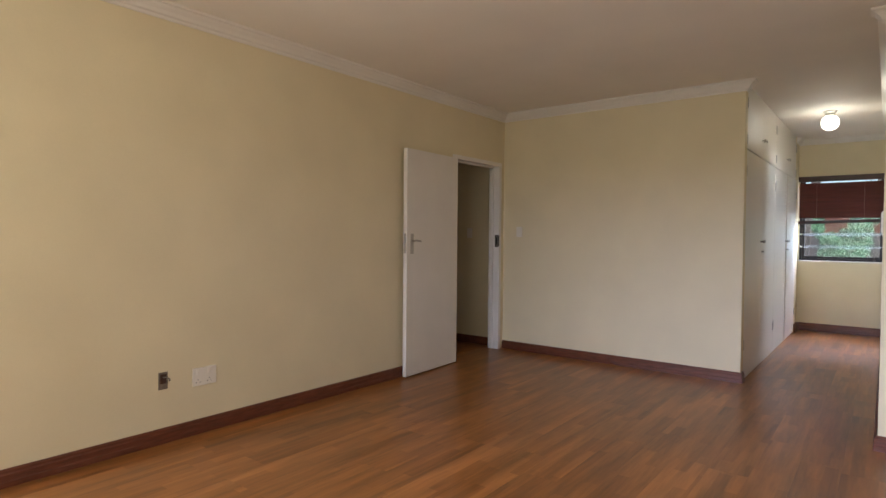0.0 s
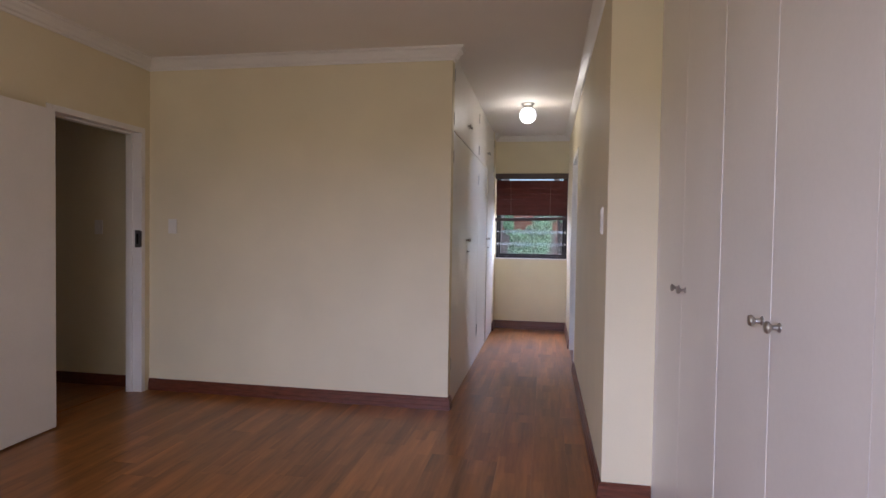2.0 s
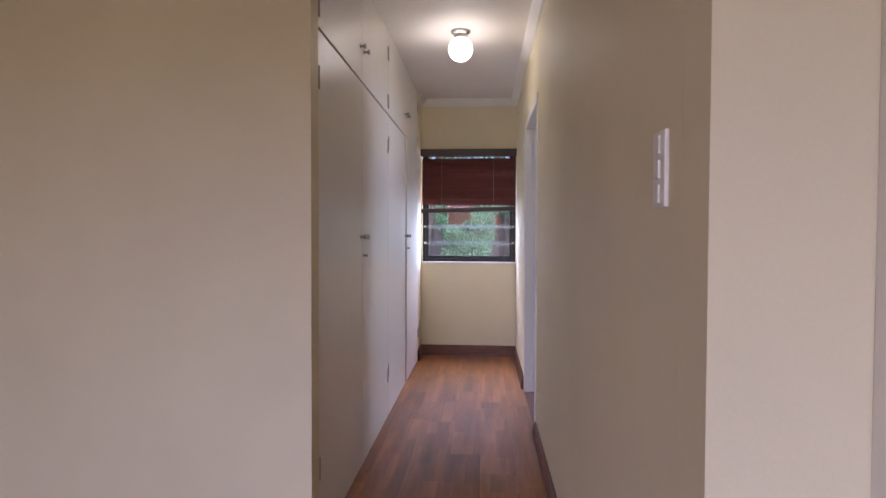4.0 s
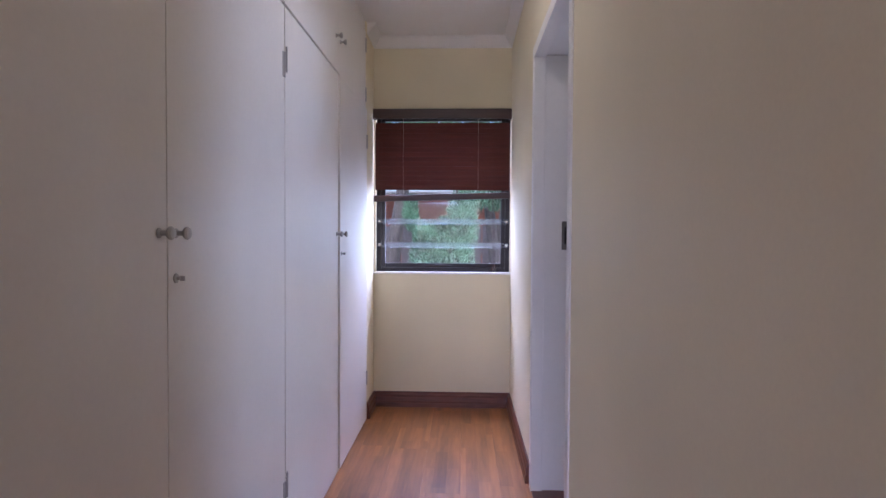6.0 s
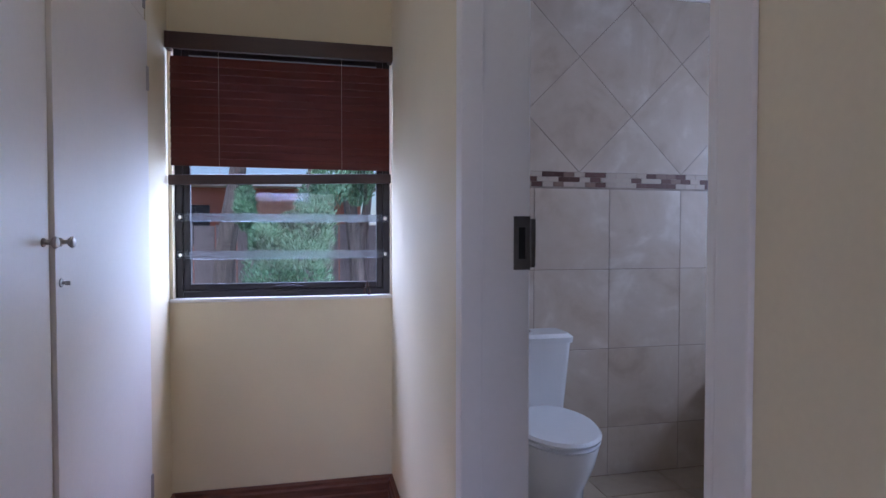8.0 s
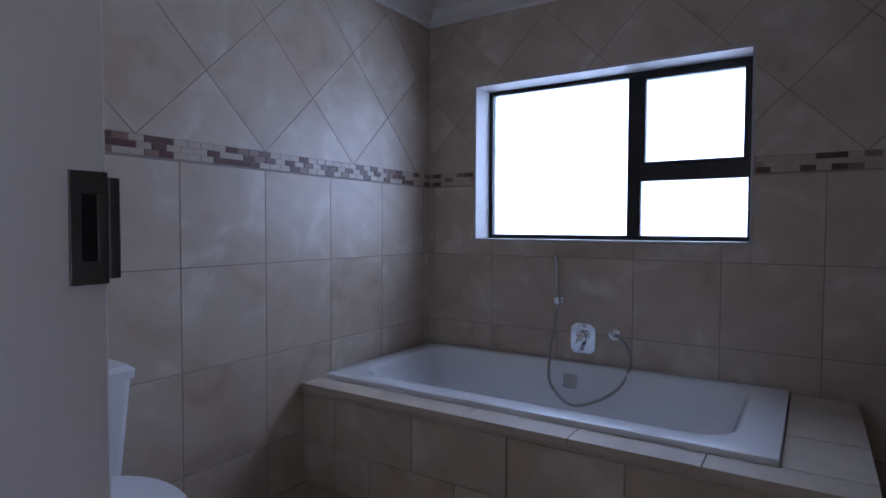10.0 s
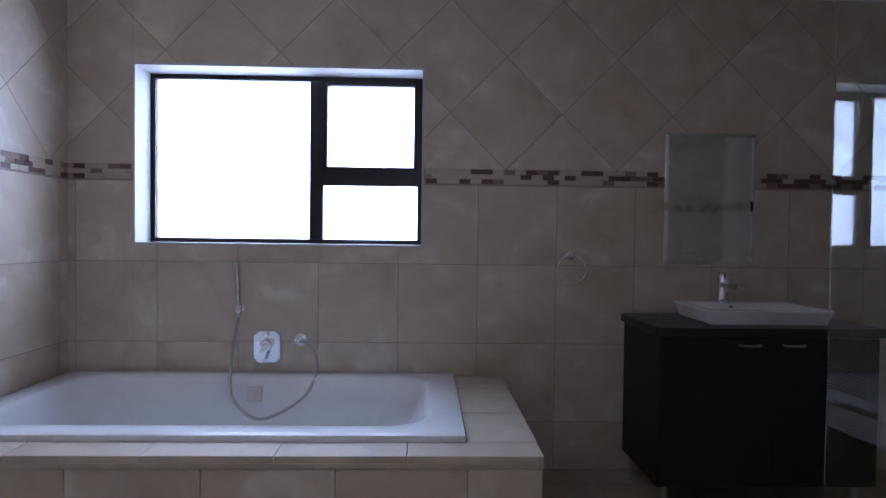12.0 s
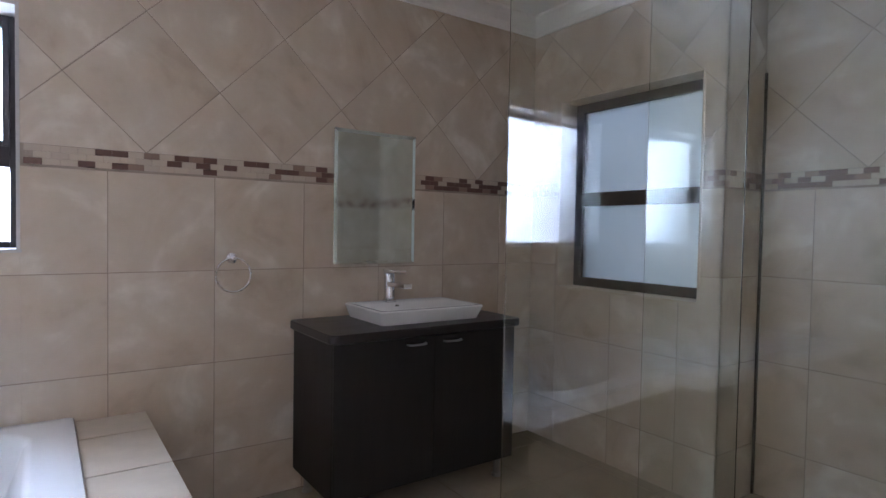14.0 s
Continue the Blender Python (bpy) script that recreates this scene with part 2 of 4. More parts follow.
def box_with_holes(axis, t0, t1, u0, u1, v0, v1, holes=()):
    """A wall slab of thickness t0..t1 along axis, with rectangular openings (u0, u1, v0, v1) right through it."""
    us = sorted({u0, u1, *[h[i] for h in holes for i in (0, 1)]})
    vs = sorted({v0, v1, *[h[i] for h in holes for i in (2, 3)]})
    us = [u for u in us if u0 <= u <= u1]
    vs = [v for v in vs if v0 <= v <= v1]
    solid = {}
    for i in range(len(us) - 1):
        for j in range(len(vs) - 1):
            cu, cv = (us[i] + us[i + 1]) / 2, (vs[j] + vs[j + 1]) / 2
            solid[i, j] = not any(h[0] < cu < h[1] and h[2] < cv < h[3] for h in holes)
    bm = bmesh.new()
    made = {}

    def p(t, u, v):
        key = (t, u, v)
        if key not in made:
            made[key] = bm.verts.new((t, u, v) if axis == "x" else (u, t, v))
        return made[key]

    for (i, j), s in solid.items():
        if not s:
            continue
        a, b, c, d = us[i], us[i + 1], vs[j], vs[j + 1]
        for t in (t0, t1):
            bm.faces.new([p(t, a, c), p(t, b, c), p(t, b, d), p(t, a, d)])
        for di, dj, q in ((-1, 0, ((a, c), (a, d))), (1, 0, ((b, c), (b, d))), (0, -1, ((a, c), (b, c))), (0, 1, ((a, d), (b, d)))):
            if not solid.get((i + di, j + dj), False):
                (e, f), (g, h) = q
                bm.faces.new([p(t0, e, f), p(t0, g, h), p(t1, g, h), p(t1, e, f)])
    return bm


def sweep(path, profile, closed_ends=True):
    """A moulding: profile points (out, z) carried along a plan path, mitred at its corners; out is to the path's left."""
    bm = bmesh.new()
    pts = [Vector((x, y)) for x, y in path]
    rings = []
    for i, q in enumerate(pts):
        dirs = []
        if i > 0:
            dirs.append((pts[i] - pts[i - 1]).normalized())
        if i < len(pts) - 1:
            dirs.append((pts[i + 1] - pts[i]).normalized())
        ns = [Vector((-d.y, d.x)) for d in dirs]
        n = ns[0] if len(ns) == 1 else (ns[0] + ns[1]) / max(0.2, 1 + ns[0].dot(ns[1]))
        rings.append([bm.verts.new((q.x + n.x * o, q.y + n.y * o, z)) for o, z in profile])
    k = len(profile)
    for r, s in zip(rings, rings[1:]):
        for i in range(k):
            bm.faces.new([r[i], r[(i + 1) % k], s[(i + 1) % k], s[i]])
    if closed_ends:
        bm.faces.new(rings[0])
        bm.faces.new(rings[-1])
    return bm


def put_lathe(bm, profile, m, steps=20):
    """A turned shape: (radius, height) points round the local z axis, laid by m."""
    rings = []
    for r, z in profile:
        rings.append([bm.verts.new(m @ Vector((r * math.cos(a), r * math.sin(a), z))) for a in [2 * math.pi * i / steps for i in range(steps)]])
    for r, s in zip(rings, rings[1:]):
        for i in range(steps):
            bm.faces.new([r[i], r[(i + 1) % steps], s[(i + 1) % steps], s[i]])
    bm.faces.new(rings[0])
    bm.faces.new(rings[-1])


def put_tube(bm, pts, radius, steps=10):
    """A round tube along points, radius a number or one for each point."""
    pts = [Vector(p) for p in pts]
    rad = radius if isinstance(radius, (list, tuple)) else [radius] * len(pts)
    rings = []
    up = Vector((0.13, 0.31, 0.94))
    for i, p in enumerate(pts):
        d = (pts[min(i + 1, len(pts) - 1)] - pts[max(i - 1, 0)]).normalized()
        s = d.cross(up)
        if s.length < 1e-4:
            s = d.cross(Vector((1, 0, 0)))
        s.normalize()
        t = d.cross(s)
        rings.append([bm.verts.new(p + rad[i] * (math.cos(a) * s + math.sin(a) * t)) for a in [2 * math.pi * k / steps for k in range(steps)]])
    for r, s in zip(rings, rings[1:]):
        for i in range(steps):
            bm.faces.new([r[i], r[(i + 1) % steps], s[(i + 1) % steps], s[i]])
    bm.faces.new(rings[0])
    bm.faces.new(rings[-1])


def spline(ctrl, n=8):
    """Points of a smooth curve through the control points."""
    c = [Vector(p) for p in ctrl]
    c = [2 * c[0] - c[1], *c, 2 * c[-1] - c[-2]]
    out = []
    for i in range(1, len(c) - 2):
        for k in range(n):
            t = k / n
            a, b, d, e = c[i - 1], c[i], c[i + 1], c[i + 2]
            out.append(0.5 * ((2 * b) + (d - a) * t + (2 * a - 5 * b + 4 * d - e) * t * t + (3 * b - a - 3 * d + e) * t ** 3))
    out.append(c[-2])
    return out


TO_X = pose(0, 0, 0, 0, 90, 0)       # local z to +x
TO_NX = pose(0, 0, 0, 0, -90, 0)     # local z to -x
TO_NY = pose(0, 0, 0, 90, 0, 0)      # local z to -y

# ---- the setting ----
XL, YB, XR, YE, ZC, ZB = -2.447, 0.0, 0.977, 3.80, 2.632, 2.58
BX0, BX1, BY1 = 1.080, 3.742, 3.838
PX = 1.149   # bathroom side of the passage wall
BS, BS2, JX = -0.60, -0.93, 2.487
PIER, CUPX, YS = -1.25, 1.212, -6.6
WIN = (0.012, 0.972, 0.968, 2.118)
BWIN = (2.02, 3.508, 1.162, 2.09)
SWIN = (2.595, 3.515, 0.94, 2.055)
D1 = (-0.975, -0.060, 0.0, 2.085)
D2 = (1.490, 2.506, 0.0, 2.135)


def structure(name, bm, material, label, category):
    return tagged(finish(name, bm, material), label, category, kind="structure")


# Second opening in the west wall: unseen, added for the side fill.
structure("wall_west", box_with_holes("x", XL - 0.12, XL, YS - 0.15, 0.62, 0, ZC, [D1, (-6.45, -4.85, 0.15, 2.12)]), CREAM, "cream painted plaster bedroom wall with a doorway", "wall")
structure("wall_north", box_with_holes("y", YB, YB + 0.10, XL, -0.001, 0, ZC), CREAM, "cream painted plaster wall beside the passage", "wall")
structure("wall_passage_end", box_with_holes("y", YE, YE + 0.23, -0.7, PX, 0, ZC, [WIN]), CREAM, "cream painted end wall of the passage below a window", "wall")
structure("wall_passage", box_with_holes("x", XR, PX, PIER + 0.121, YE, 0, ZC, [D2]), CREAM, "cream painted passage wall with bathroom doorway", "wall")
structure("wall_pier", boxes(((XR, PIER, 0), (CUPX + 0.74, PIER + 0.12, ZC))), CREAM, "cream painted wall pier beside the cupboards", "wall")
structure("wall_cupboard_back", boxes(((CUPX + 0.62, YS - 0.15, 0), (CUPX + 0.74, PIER - 0.002, ZC))), CREAM, "cream painted wall behind the cupboards", "wall")
structure("wall_south", box_with_holes("y", YS - 0.15, YS, XL, CUPX + 0.62, 0, ZC, [(-1.6, 1.1, 0.35, 2.2)]), CREAM, "cream painted wall with the large bedroom window", "wall")
structure("wall_passage_west", boxes(((-0.72, YB + 0.1, 0), (-0.62, YE, ZC))), CREAM, "cream painted wall behind the passage cupboards", "wall")
structure("wall_hall_end", boxes(((-3.9, 0.03, 0), (XL - 0.121, 0.15, ZC))), CREAM, "cream painted wall of the dim hall", "wall")
structure("wall_hall_side", boxes(((-4.0, -3.2, 0), (-3.9, 0.25, ZC)), ((-3.9, -3.2, 0), (XL - 0.121, -3.1, ZC))), CREAM, "cream painted walls of the dim hall", "wall")
structure("ceiling_bedroom", boxes(((-4.0, YS - 0.15, ZC), (CUPX + 0.74, PIER + 0.06, ZC + 0.1)), ((-4.0, PIER + 0.06, ZC), (XR + 0.06, YE + 0.23, ZC + 0.1))), WHITE, "white painted plasterboard ceiling", "ceiling")
ORIGIN = BATHROOM
structure("ceiling_bathroom", boxes(((XR + 0.061, PIER + 0.03, ZB), (BX1 + 0.26, BY1 + 0.2, ZB + 0.1))), WHITE, "white painted bathroom ceiling", "ceiling")
structure("wall_bath_east", box_with_holes("x", BX1 + 0.008, BX1 + 0.26, BS2 - 0.06, BY1 + 0.2, 0, ZB, [BWIN]), GROUT, "bathroom wall with beige tiles, mosaic band and window", "wall")
structure("wall_bath_north", boxes(((BX0, BY1 + 0.008, 0), (BX1 + 0.008, BY1 + 0.2, ZB))), GROUT, "beige tiled bathroom wall behind the toilet", "wall")
structure("wall_bath_south", box_with_holes("y", BS - 0.25, BS - 0.008, JX + 0.008, BX1 + 0.008, 0, ZB, [SWIN]), GROUT, "beige tiled shower wall with frosted window", "wall")
structure("wall_bath_recess", boxes(((BX0, BS2 - 0.06, 0), (JX + 0.006, BS2 - 0.008, ZB))), GROUT, "beige tiled bathroom wall beside the shower", "wall")
ORIGIN = HOME
structure("floor_base", boxes(((-4.0, YS - 0.15, -0.12), (BX1 + 0.28, BY1 + 0.32, -0.010))), UNDER, "dark underlay below the floor finishes", "floor")

# skirting, cornice
SK = [(0, 0), (0.022, 0), (0.022, 0.028), (0.018, 0.034), (0.018, 0.062), (0.013, 0.070), (0.013, 0.082), (0.006, 0.090), (0, 0.090)]
for nm, path in (("baseboard_west", [(XL, -0.965), (XL, -4.84)]), ("baseboard_north", [(0.0, 0.085), (0, 0), (XL + 0.002, 0)]),
                 ("baseboard_passage_end", [(XR, 2.54), (XR, YE), (0.0, YE), (0.0, 3.50)]), ("baseboard_passage", [(CUPX - 0.004, PIER), (XR, PIER), (XR, 1.455)]),
                 ("baseboard_hall", [(XL - 0.125, 0.03), (-3.9, 0.03)])):
    structure(nm, sweep(path, [(o, z * 1.2) for o, z in SK] if nm == "baseboard_passage_end" else SK), SKIRT, "dark cherry stained moulded wooden skirting", "skirting board")
CR = [(0, ZC), (0, ZC - 0.085), (0.012, ZC - 0.085), (0.016, ZC - 0.070), (0.030, ZC - 0.062), (0.040, ZC - 0.045), (0.058, ZC - 0.030), (0.066, ZC - 0.018), (0.085, ZC - 0.014), (0.085, ZC)]
structure("trim_cornice_bedroom", sweep([(0, 0.06), (0, 0), (XL, 0), (XL, YS)], CR), TRIM, "white moulded plaster cornice", "cornice")
structure("trim_cornice_pier", sweep([(CUPX - 0.003, PIER), (XR, PIER), (XR, PIER + 0.05)], CR), TRIM, "white moulded plaster cornice on the pier", "cornice")
CR2 = [(0, ZC), (0, ZC - 0.075), (0.012, ZC - 0.068), (0.05, ZC - 0.016), (0.055, ZC)]
structure("trim_cornice_passage", sweep([(XR, PIER + 0.055), (XR, YE), (0.0, YE), (0, 3.49)], CR2), TRIM, "small white cove cornice in the passage", "cornice")
ORIGIN = BATHROOM
CR3 = [(0, ZB), (0, ZB - 0.095), (0.012, ZB - 0.095), (0.016, ZB - 0.078), (0.045, ZB - 0.060), (0.070, ZB - 0.028), (0.085, ZB - 0.018), (0.10, ZB - 0.014), (0.10, ZB)]
structure("trim_cornice_bathroom", sweep([(BX0, BS2), (JX, BS2), (JX, BS), (BX1, BS), (BX1, BY1), (BX0, BY1), (BX0, BS2)], CR3, False), TRIM, "white moulded plaster bathroom cornice", "cornice")
ORIGIN = HOME


# ---- door frames and the bedroom door ----
def door_frame(name, axis, t0, t1, u0, u1, top, label):
    """Painted steel frame: two jambs and a head, with a rebate, wrapping the wall's edges."""
    bm = bmesh.new()
    e = 0.006
    w, reb = 0.042, 0.05

    def slab(a, b, c, d, z0, z1):
        put_box(bm, (a, c, z0) if axis == "x" else (c, a, z0), (b, d, z1) if axis == "x" else (d, b, z1), 0.003)
    slab(t0 - e, t1 + e, u0, u0 + w, 0, top)
    slab(t0 - e, t1 + e, u1 - w, u1, 0, top)
    slab(t0 - e, t1 + e, u0 + w, u1 - w, top - w, top)
    slab(t0 - e, t0 + reb, u0 + w - 0.001, u0 + w + 0.012, 0, top - w)
    slab(t0 - e, t0 + reb, u1 - w - 0.012, u1 - w + 0.001, 0, top - w)
    slab(t0 - e, t0 + reb, u0 + w, u1 - w, top - w - 0.012, top - w + 0.001)
    return structure(name, bm, TRIM, label, "door frame")


f1 = door_frame("door_frame_bedroom", "x", XL - 0.12, XL, D1[0], D1[1], D1[3], "white painted door frame of the bedroom doorway")
f2 = door_frame("door_frame_bathroom", "x", XR, PX, D2[0], D2[1], D2[3], "white painted door frame of the bathroom doorway")


def strike_plate(parent, m):
    bm = bmesh.new()
    put_box(bm, (-0.022, -0.002, -0.068), (0.022, 0.002, -0.040), 0.001)
    put_box(bm, (-0.022, -0.002, 0.040), (0.022, 0.002, 0.068), 0.001)
    put_box(bm, (-0.022, -0.002, -0.040), (-0.009, 0.002, 0.040), 0.001)
    put_box(bm, (0.009, -0.002, -0.040), (0.022, 0.002, 0.040), 0.001)
    put_box(bm, (0.0215, -0.003, -0.062), (0.036, 0.004, 0.062), 0.002)
    p = part("strike_plate", bm, BRASSD, parent, "worn dark steel strike plate")
    p.matrix_basis = m
    bm = boxes(((-0.009, -0.0008, -0.040), (0.009, 0.0008, 0.040)))
    q = part("latch_hole", bm, HOLE, p, "dark latch hole")


strike_plate(f1, pose(XL - 0.028, D1[1] - 0.0445, 1.215))
strike_plate(f2, pose(1.133, D2[1] - 0.0445, 1.236))

door = root("door_1", "white painted flush door standing wide open against the wall", "door", kind="structure", at=pose(XL + 0.034, -0.957, 0, 0, 0, -87.0))
part("door_leaf", boxes(((0.0, -0.020, 0.012), (0.808, 0.020, 2.04)), bevel=0.003), TRIM, door)


def lever_handle(parent, side):
    bm = bmesh.new()
    put_box(bm, (0.715, side * 0.020, 1.105), (0.757, side * 0.025, 1.285), 0.002)
    plate = part("handle_plate", bm, STEEL, parent, "brushed steel handle plate")
    bm = bmesh.new()
    s = side
    put_tube(bm, [(0.736, s * 0.024, 1.222), (0.736, s * 0.058, 1.222)], 0.009, 12)
    put_tube(bm, spline([(0.738, s * 0.055, 1.222), (0.720, s * 0.060, 1.223), (0.685, s * 0.060, 1.221), (0.652, s * 0.057, 1.216)], 6), 0.0085, 12)
    part("handle_lever", bm, STEEL, plate, "brushed steel lever", True)


lever_handle(door, 1)
bm = boxes(((0.8075, -0.012, 1.11), (0.8105, 0.012, 1.285)))
part("lock_forend", bm, STEEL, door, "steel lock edge plate")


# ---- small wall fittings ----
def switch_plate(name, m, w, h, rockers, label, cat="light switch"):
    """A plastic plate with rockers, lying in local x (across) and z (up), facing local -y."""
    r = root(name, label, cat, at=m)
    bm = bmesh.new()
    put_box(bm, (-w / 2, -0.009, -h / 2), (w / 2, 0, h / 2), 0.003)
    part("face_plate", bm, PLASTIC, r)
    for x, z in rockers:
        part("rocker", boxes(((x - 0.011, -0.013, z - 0.017), (x + 0.011, -0.008, z + 0.017)), bevel=0.002), PLASTIC, r)
    return r


switch_plate("light_switch", pose(-2.24, 0, 1.318), 0.072, 0.115, [(0, 0.0)], "single ivory light switch on the cream bedroom wall")
switch_plate("light_switch", pose(-2.934, 0.03, 1.303), 0.072, 0.115, [(0, 0.0)], "single ivory light switch on the hall wall")
switch_plate("light_switch", pose(XR, -1.03, 1.375, 0, 0, -90), 0.072, 0.14, [(0, 0.045), (0, 0.0), (0, -0.045)], "tall ivory switch plate on the passage wall")
sock = switch_plate("wall_socket", pose(XL, -3.607, 0.360, 0, 0, 90), 0.16, 0.115, [(-0.045, 0.03), (0.03, 0.03)], "ivory double plug socket low on the cream wall", "socket")
for dx, dz in ((-0.045, -0.018), (-0.058, -0.035), (-0.032, -0.035), (0.03, -0.018), (0.018, -0.035), (0.042, -0.035)):
    part("plug_hole", boxes(((dx - 0.0025, -0.0098, dz - 0.0025), (dx + 0.0025, -0.0088, dz + 0.0025))), UNDER, sock)
outlet = root("wire_outlet", "open cable outlet box with torn edges and a loose wire", "cable outlet", at=pose(XL, -3.873, 0.377, 0, 0, 90))
part("outlet_box", boxes(((-0.028, -0.004, -0.052), (0.028, 0.0, 0.052)), bevel=0.0015), GREYBOX, outlet)
part("outlet_hole", boxes(((-0.018, -0.0055, -0.018), (0.020, -0.0035, 0.040)), bevel=0.0008), UNDER, outlet)
bm = bmesh.new()
put_tube(bm, spline([(0.0, -0.004, 0.02), (0.014, -0.022, 0.022), (0.03, -0.026, 0.006), (0.034, -0.012, -0.004)], 5), 0.004, 8)
part("loose_wire", bm, GREYBOX, outlet, "short bent grey wire", True)

# ---- passage lamp ----
lamp = root("ceiling_lamp", "round opal glass globe ceiling lamp, switched on", "ceiling lamp", at=pose(0.482, 1.82, ZC))
bm = bmesh.new()
put_lathe(bm, [(0.066, 0), (0.066, -0.010), (0.058, -0.018), (0.046, -0.024), (0.044, -0.050), (0.040, -0.052)], Matrix())
part("ceiling_rose", bm, STEEL, lamp, "small metal ceiling rose", True)
bm = bmesh.new()
put_lathe(bm, [(0.0005, -0.205)] + [(0.083 * math.sin(a), -0.122 - 0.083 * math.cos(a)) for a in [math.pi * k / 14 for k in range(1, 13)]] + [(0.036, -0.046)], Matrix(), 28)
globe = part("globe_shade", bm, GLOW, lamp, "glowing opal glass globe", True)
globe.visible_shadow = False


# ---- cupboards ----
def put_knob(bm, m):
    put_lathe(bm, [(0.011, 0), (0.011, 0.003), (0.006, 0.006), (0.0055, 0.016), (0.010, 0.020), (0.0140, 0.024), (0.0148, 0.028), (0.012, 0.032), (0.006, 0.034)], m, 14)


def cupboard_door(parent, name, d, a0, a1, z0, z1, knob=None, hinges=(), key=None):
    """A flush door in the plane x = 0 of the unit, facing local d (+1 or -1 along x), from a0 to a1 along y."""
    g = 0.0016
    ob = part(name, boxes(((0, a0 + g, z0 + g), (d * 0.018, a1 - g, z1 - g)), bevel=0.0015), CUPB, parent)
    turn = TO_X if d > 0 else TO_NX
    if knob:
        bm = bmesh.new()
        put_knob(bm, Matrix.Translation((d * 0.018, knob[0], knob[1])) @ turn)
        part("knob", bm, STEEL, ob, "small round brushed metal knob", True)
    if key:
        bm = bmesh.new()
        put_lathe(bm, [(0.011, 0), (0.011, 0.003), (0.004, 0.004), (0.004, 0.012)], Matrix.Translation((d * 0.018, key[0], key[1])) @ turn, 12)
        put_box(bm, (d * 0.028, key[0] - 0.0015, key[1] - 0.006), (d * 0.040, key[0] + 0.0015, key[1] + 0.005), 0.001)
        part("key", bm, STEEL, ob, "small key in its lock")
    for y, z, s in hinges:
        bm = bmesh.new()
        put_box(bm, (d * 0.0178, y + s * 0.006, z - 0.045), (d * 0.0205, y + s * 0.020, z + 0.045), 0.0008)
        put_tube(bm, [(d * 0.021, y + s * 0.006, z - 0.045), (d * 0.021, y + s * 0.006, z + 0.045)], 0.0038, 8)
        part("hinge", bm, HINGE, ob, "painted-over steel butt hinge")
    return ob


HINGE = mat("painted_hinge_metal", (0.42, 0.40, 0.39), 0.45, metal=0.3, vary=0.15, bump=0.05)


def passage_cupboard(y0, ym, y1, lip=0.0):
    """A two-door built-in unit with small doors over it; its face looks to +x."""
    u = root("built_in_cupboard", "cream white painted built-in cupboard with flush doors in the passage", "cupboard", "passage cupboards", at=pose(-0.022, 0, 0))
    top = 2.056
    bm = boxes(((-0.58, y0, 0.0), (0.016, y1, 0.010)), ((-0.58, y0, top - 0.008), (-0.035, y1, top + 0.008)), ((-0.58, y0, 0.010), (-0.004, y0 + 0.018, ZC)),
               ((-0.58, y1 - 0.018, 0.010), (-0.004, y1, ZC)), ((-0.58, y0, 0.010), (-0.57, y1, ZC)), ((-0.58, y0, 2.565), (0.012, y1, ZC)))
    part("body", bm, CUPB, u)
    hz = (0.315, 1.868)
    cupboard_door(u, "door", 1, y0, ym, 0.012, top, (ym - 0.036, 1.238), [(y0 + 0.003, z, 1) for z in hz], None)
    far = cupboard_door(u, "door", 1, ym + lip, y1, 0.012, top, (ym + 0.036, 1.238), [(y1 - 0.003, z - 0.025, -1) for z in hz], (ym + 0.035, 1.137))
    far.location.x = lip * 1.5
    cupboard_door(u, "upper_door", 1, y0, ym, top + 0.009, 2.562, (ym - 0.05, 2.236), [(y0 + 0.003, 2.47, 1), (y0 + 0.003, 2.15, 1)])
    cupboard_door(u, "upper_door", 1, ym, y1, top + 0.009, 2.562, (ym + 0.05, 2.236), [(y1 - 0.003, 2.47, -1), (y1 - 0.003, 2.15, -1)])


passage_cupboard(0.10, 0.925, 1.752)
passage_cupboard(1.757, 2.638, 3.465, 0.006)
structure("trim_cupboard_filler", boxes(((-0.60, 3.470, 0), (-0.003, YE - 0.001, ZC))), CREAM, "cream painted filler wall at the cupboard end", "wall")

structure("trim_wardrobe_post", boxes(((CUPX, PIER - 0.045, 0), (CUPX + 0.05, PIER - 0.002, ZC))), CUPB, "cream white painted post beside the wardrobe", "post")
for a, m, b in ((-2.25, -1.77, PIER - 0.047), (-3.10, -2.665, -2.255)):
    u = root("wardrobe", "cream white painted full-height built-in wardrobe with two flush doors", "wardrobe", "bedroom wardrobes", at=pose(CUPX + 0.018, 0, 0))
    part("body", boxes(((0, a, 0), (0.58, b, 0.03)), ((0.004, a, 0.03), (0.58, a + 0.018, ZC)), ((0.004, b - 0.018, 0.03), (0.58, b, ZC)), ((0.57, a, 0.03), (0.58, b, ZC)), ((0.0, a, 2.60), (0.58, b, ZC))), CUPB, u)
    cupboard_door(u, "door", -1, a, m, 0.012, 2.598, (m - 0.057, 1.095))
    cupboard_door(u, "door", -1, m, b, 0.012, 2.598, (m + 0.05, 1.095))
u = root("wardrobe", "white wardrobe with a dark gap beside its loose door", "wardrobe", "bedroom wardrobes", at=pose(CUPX + 0.018, 0, 0))
part("body", boxes(((0, -4.05, 0), (0.58, -3.105, 0.03)), ((-0.020, -3.158, 0.0), (0.58, -3.105, ZC)), ((0.57, -4.05, 0.03), (0.58, -3.158, ZC)), ((0.0, -4.05, 2.60), (0.58, -3.158, ZC)), ((0.0, -4.068, 0), (0.58, -4.05, ZC))), CUPB, u)
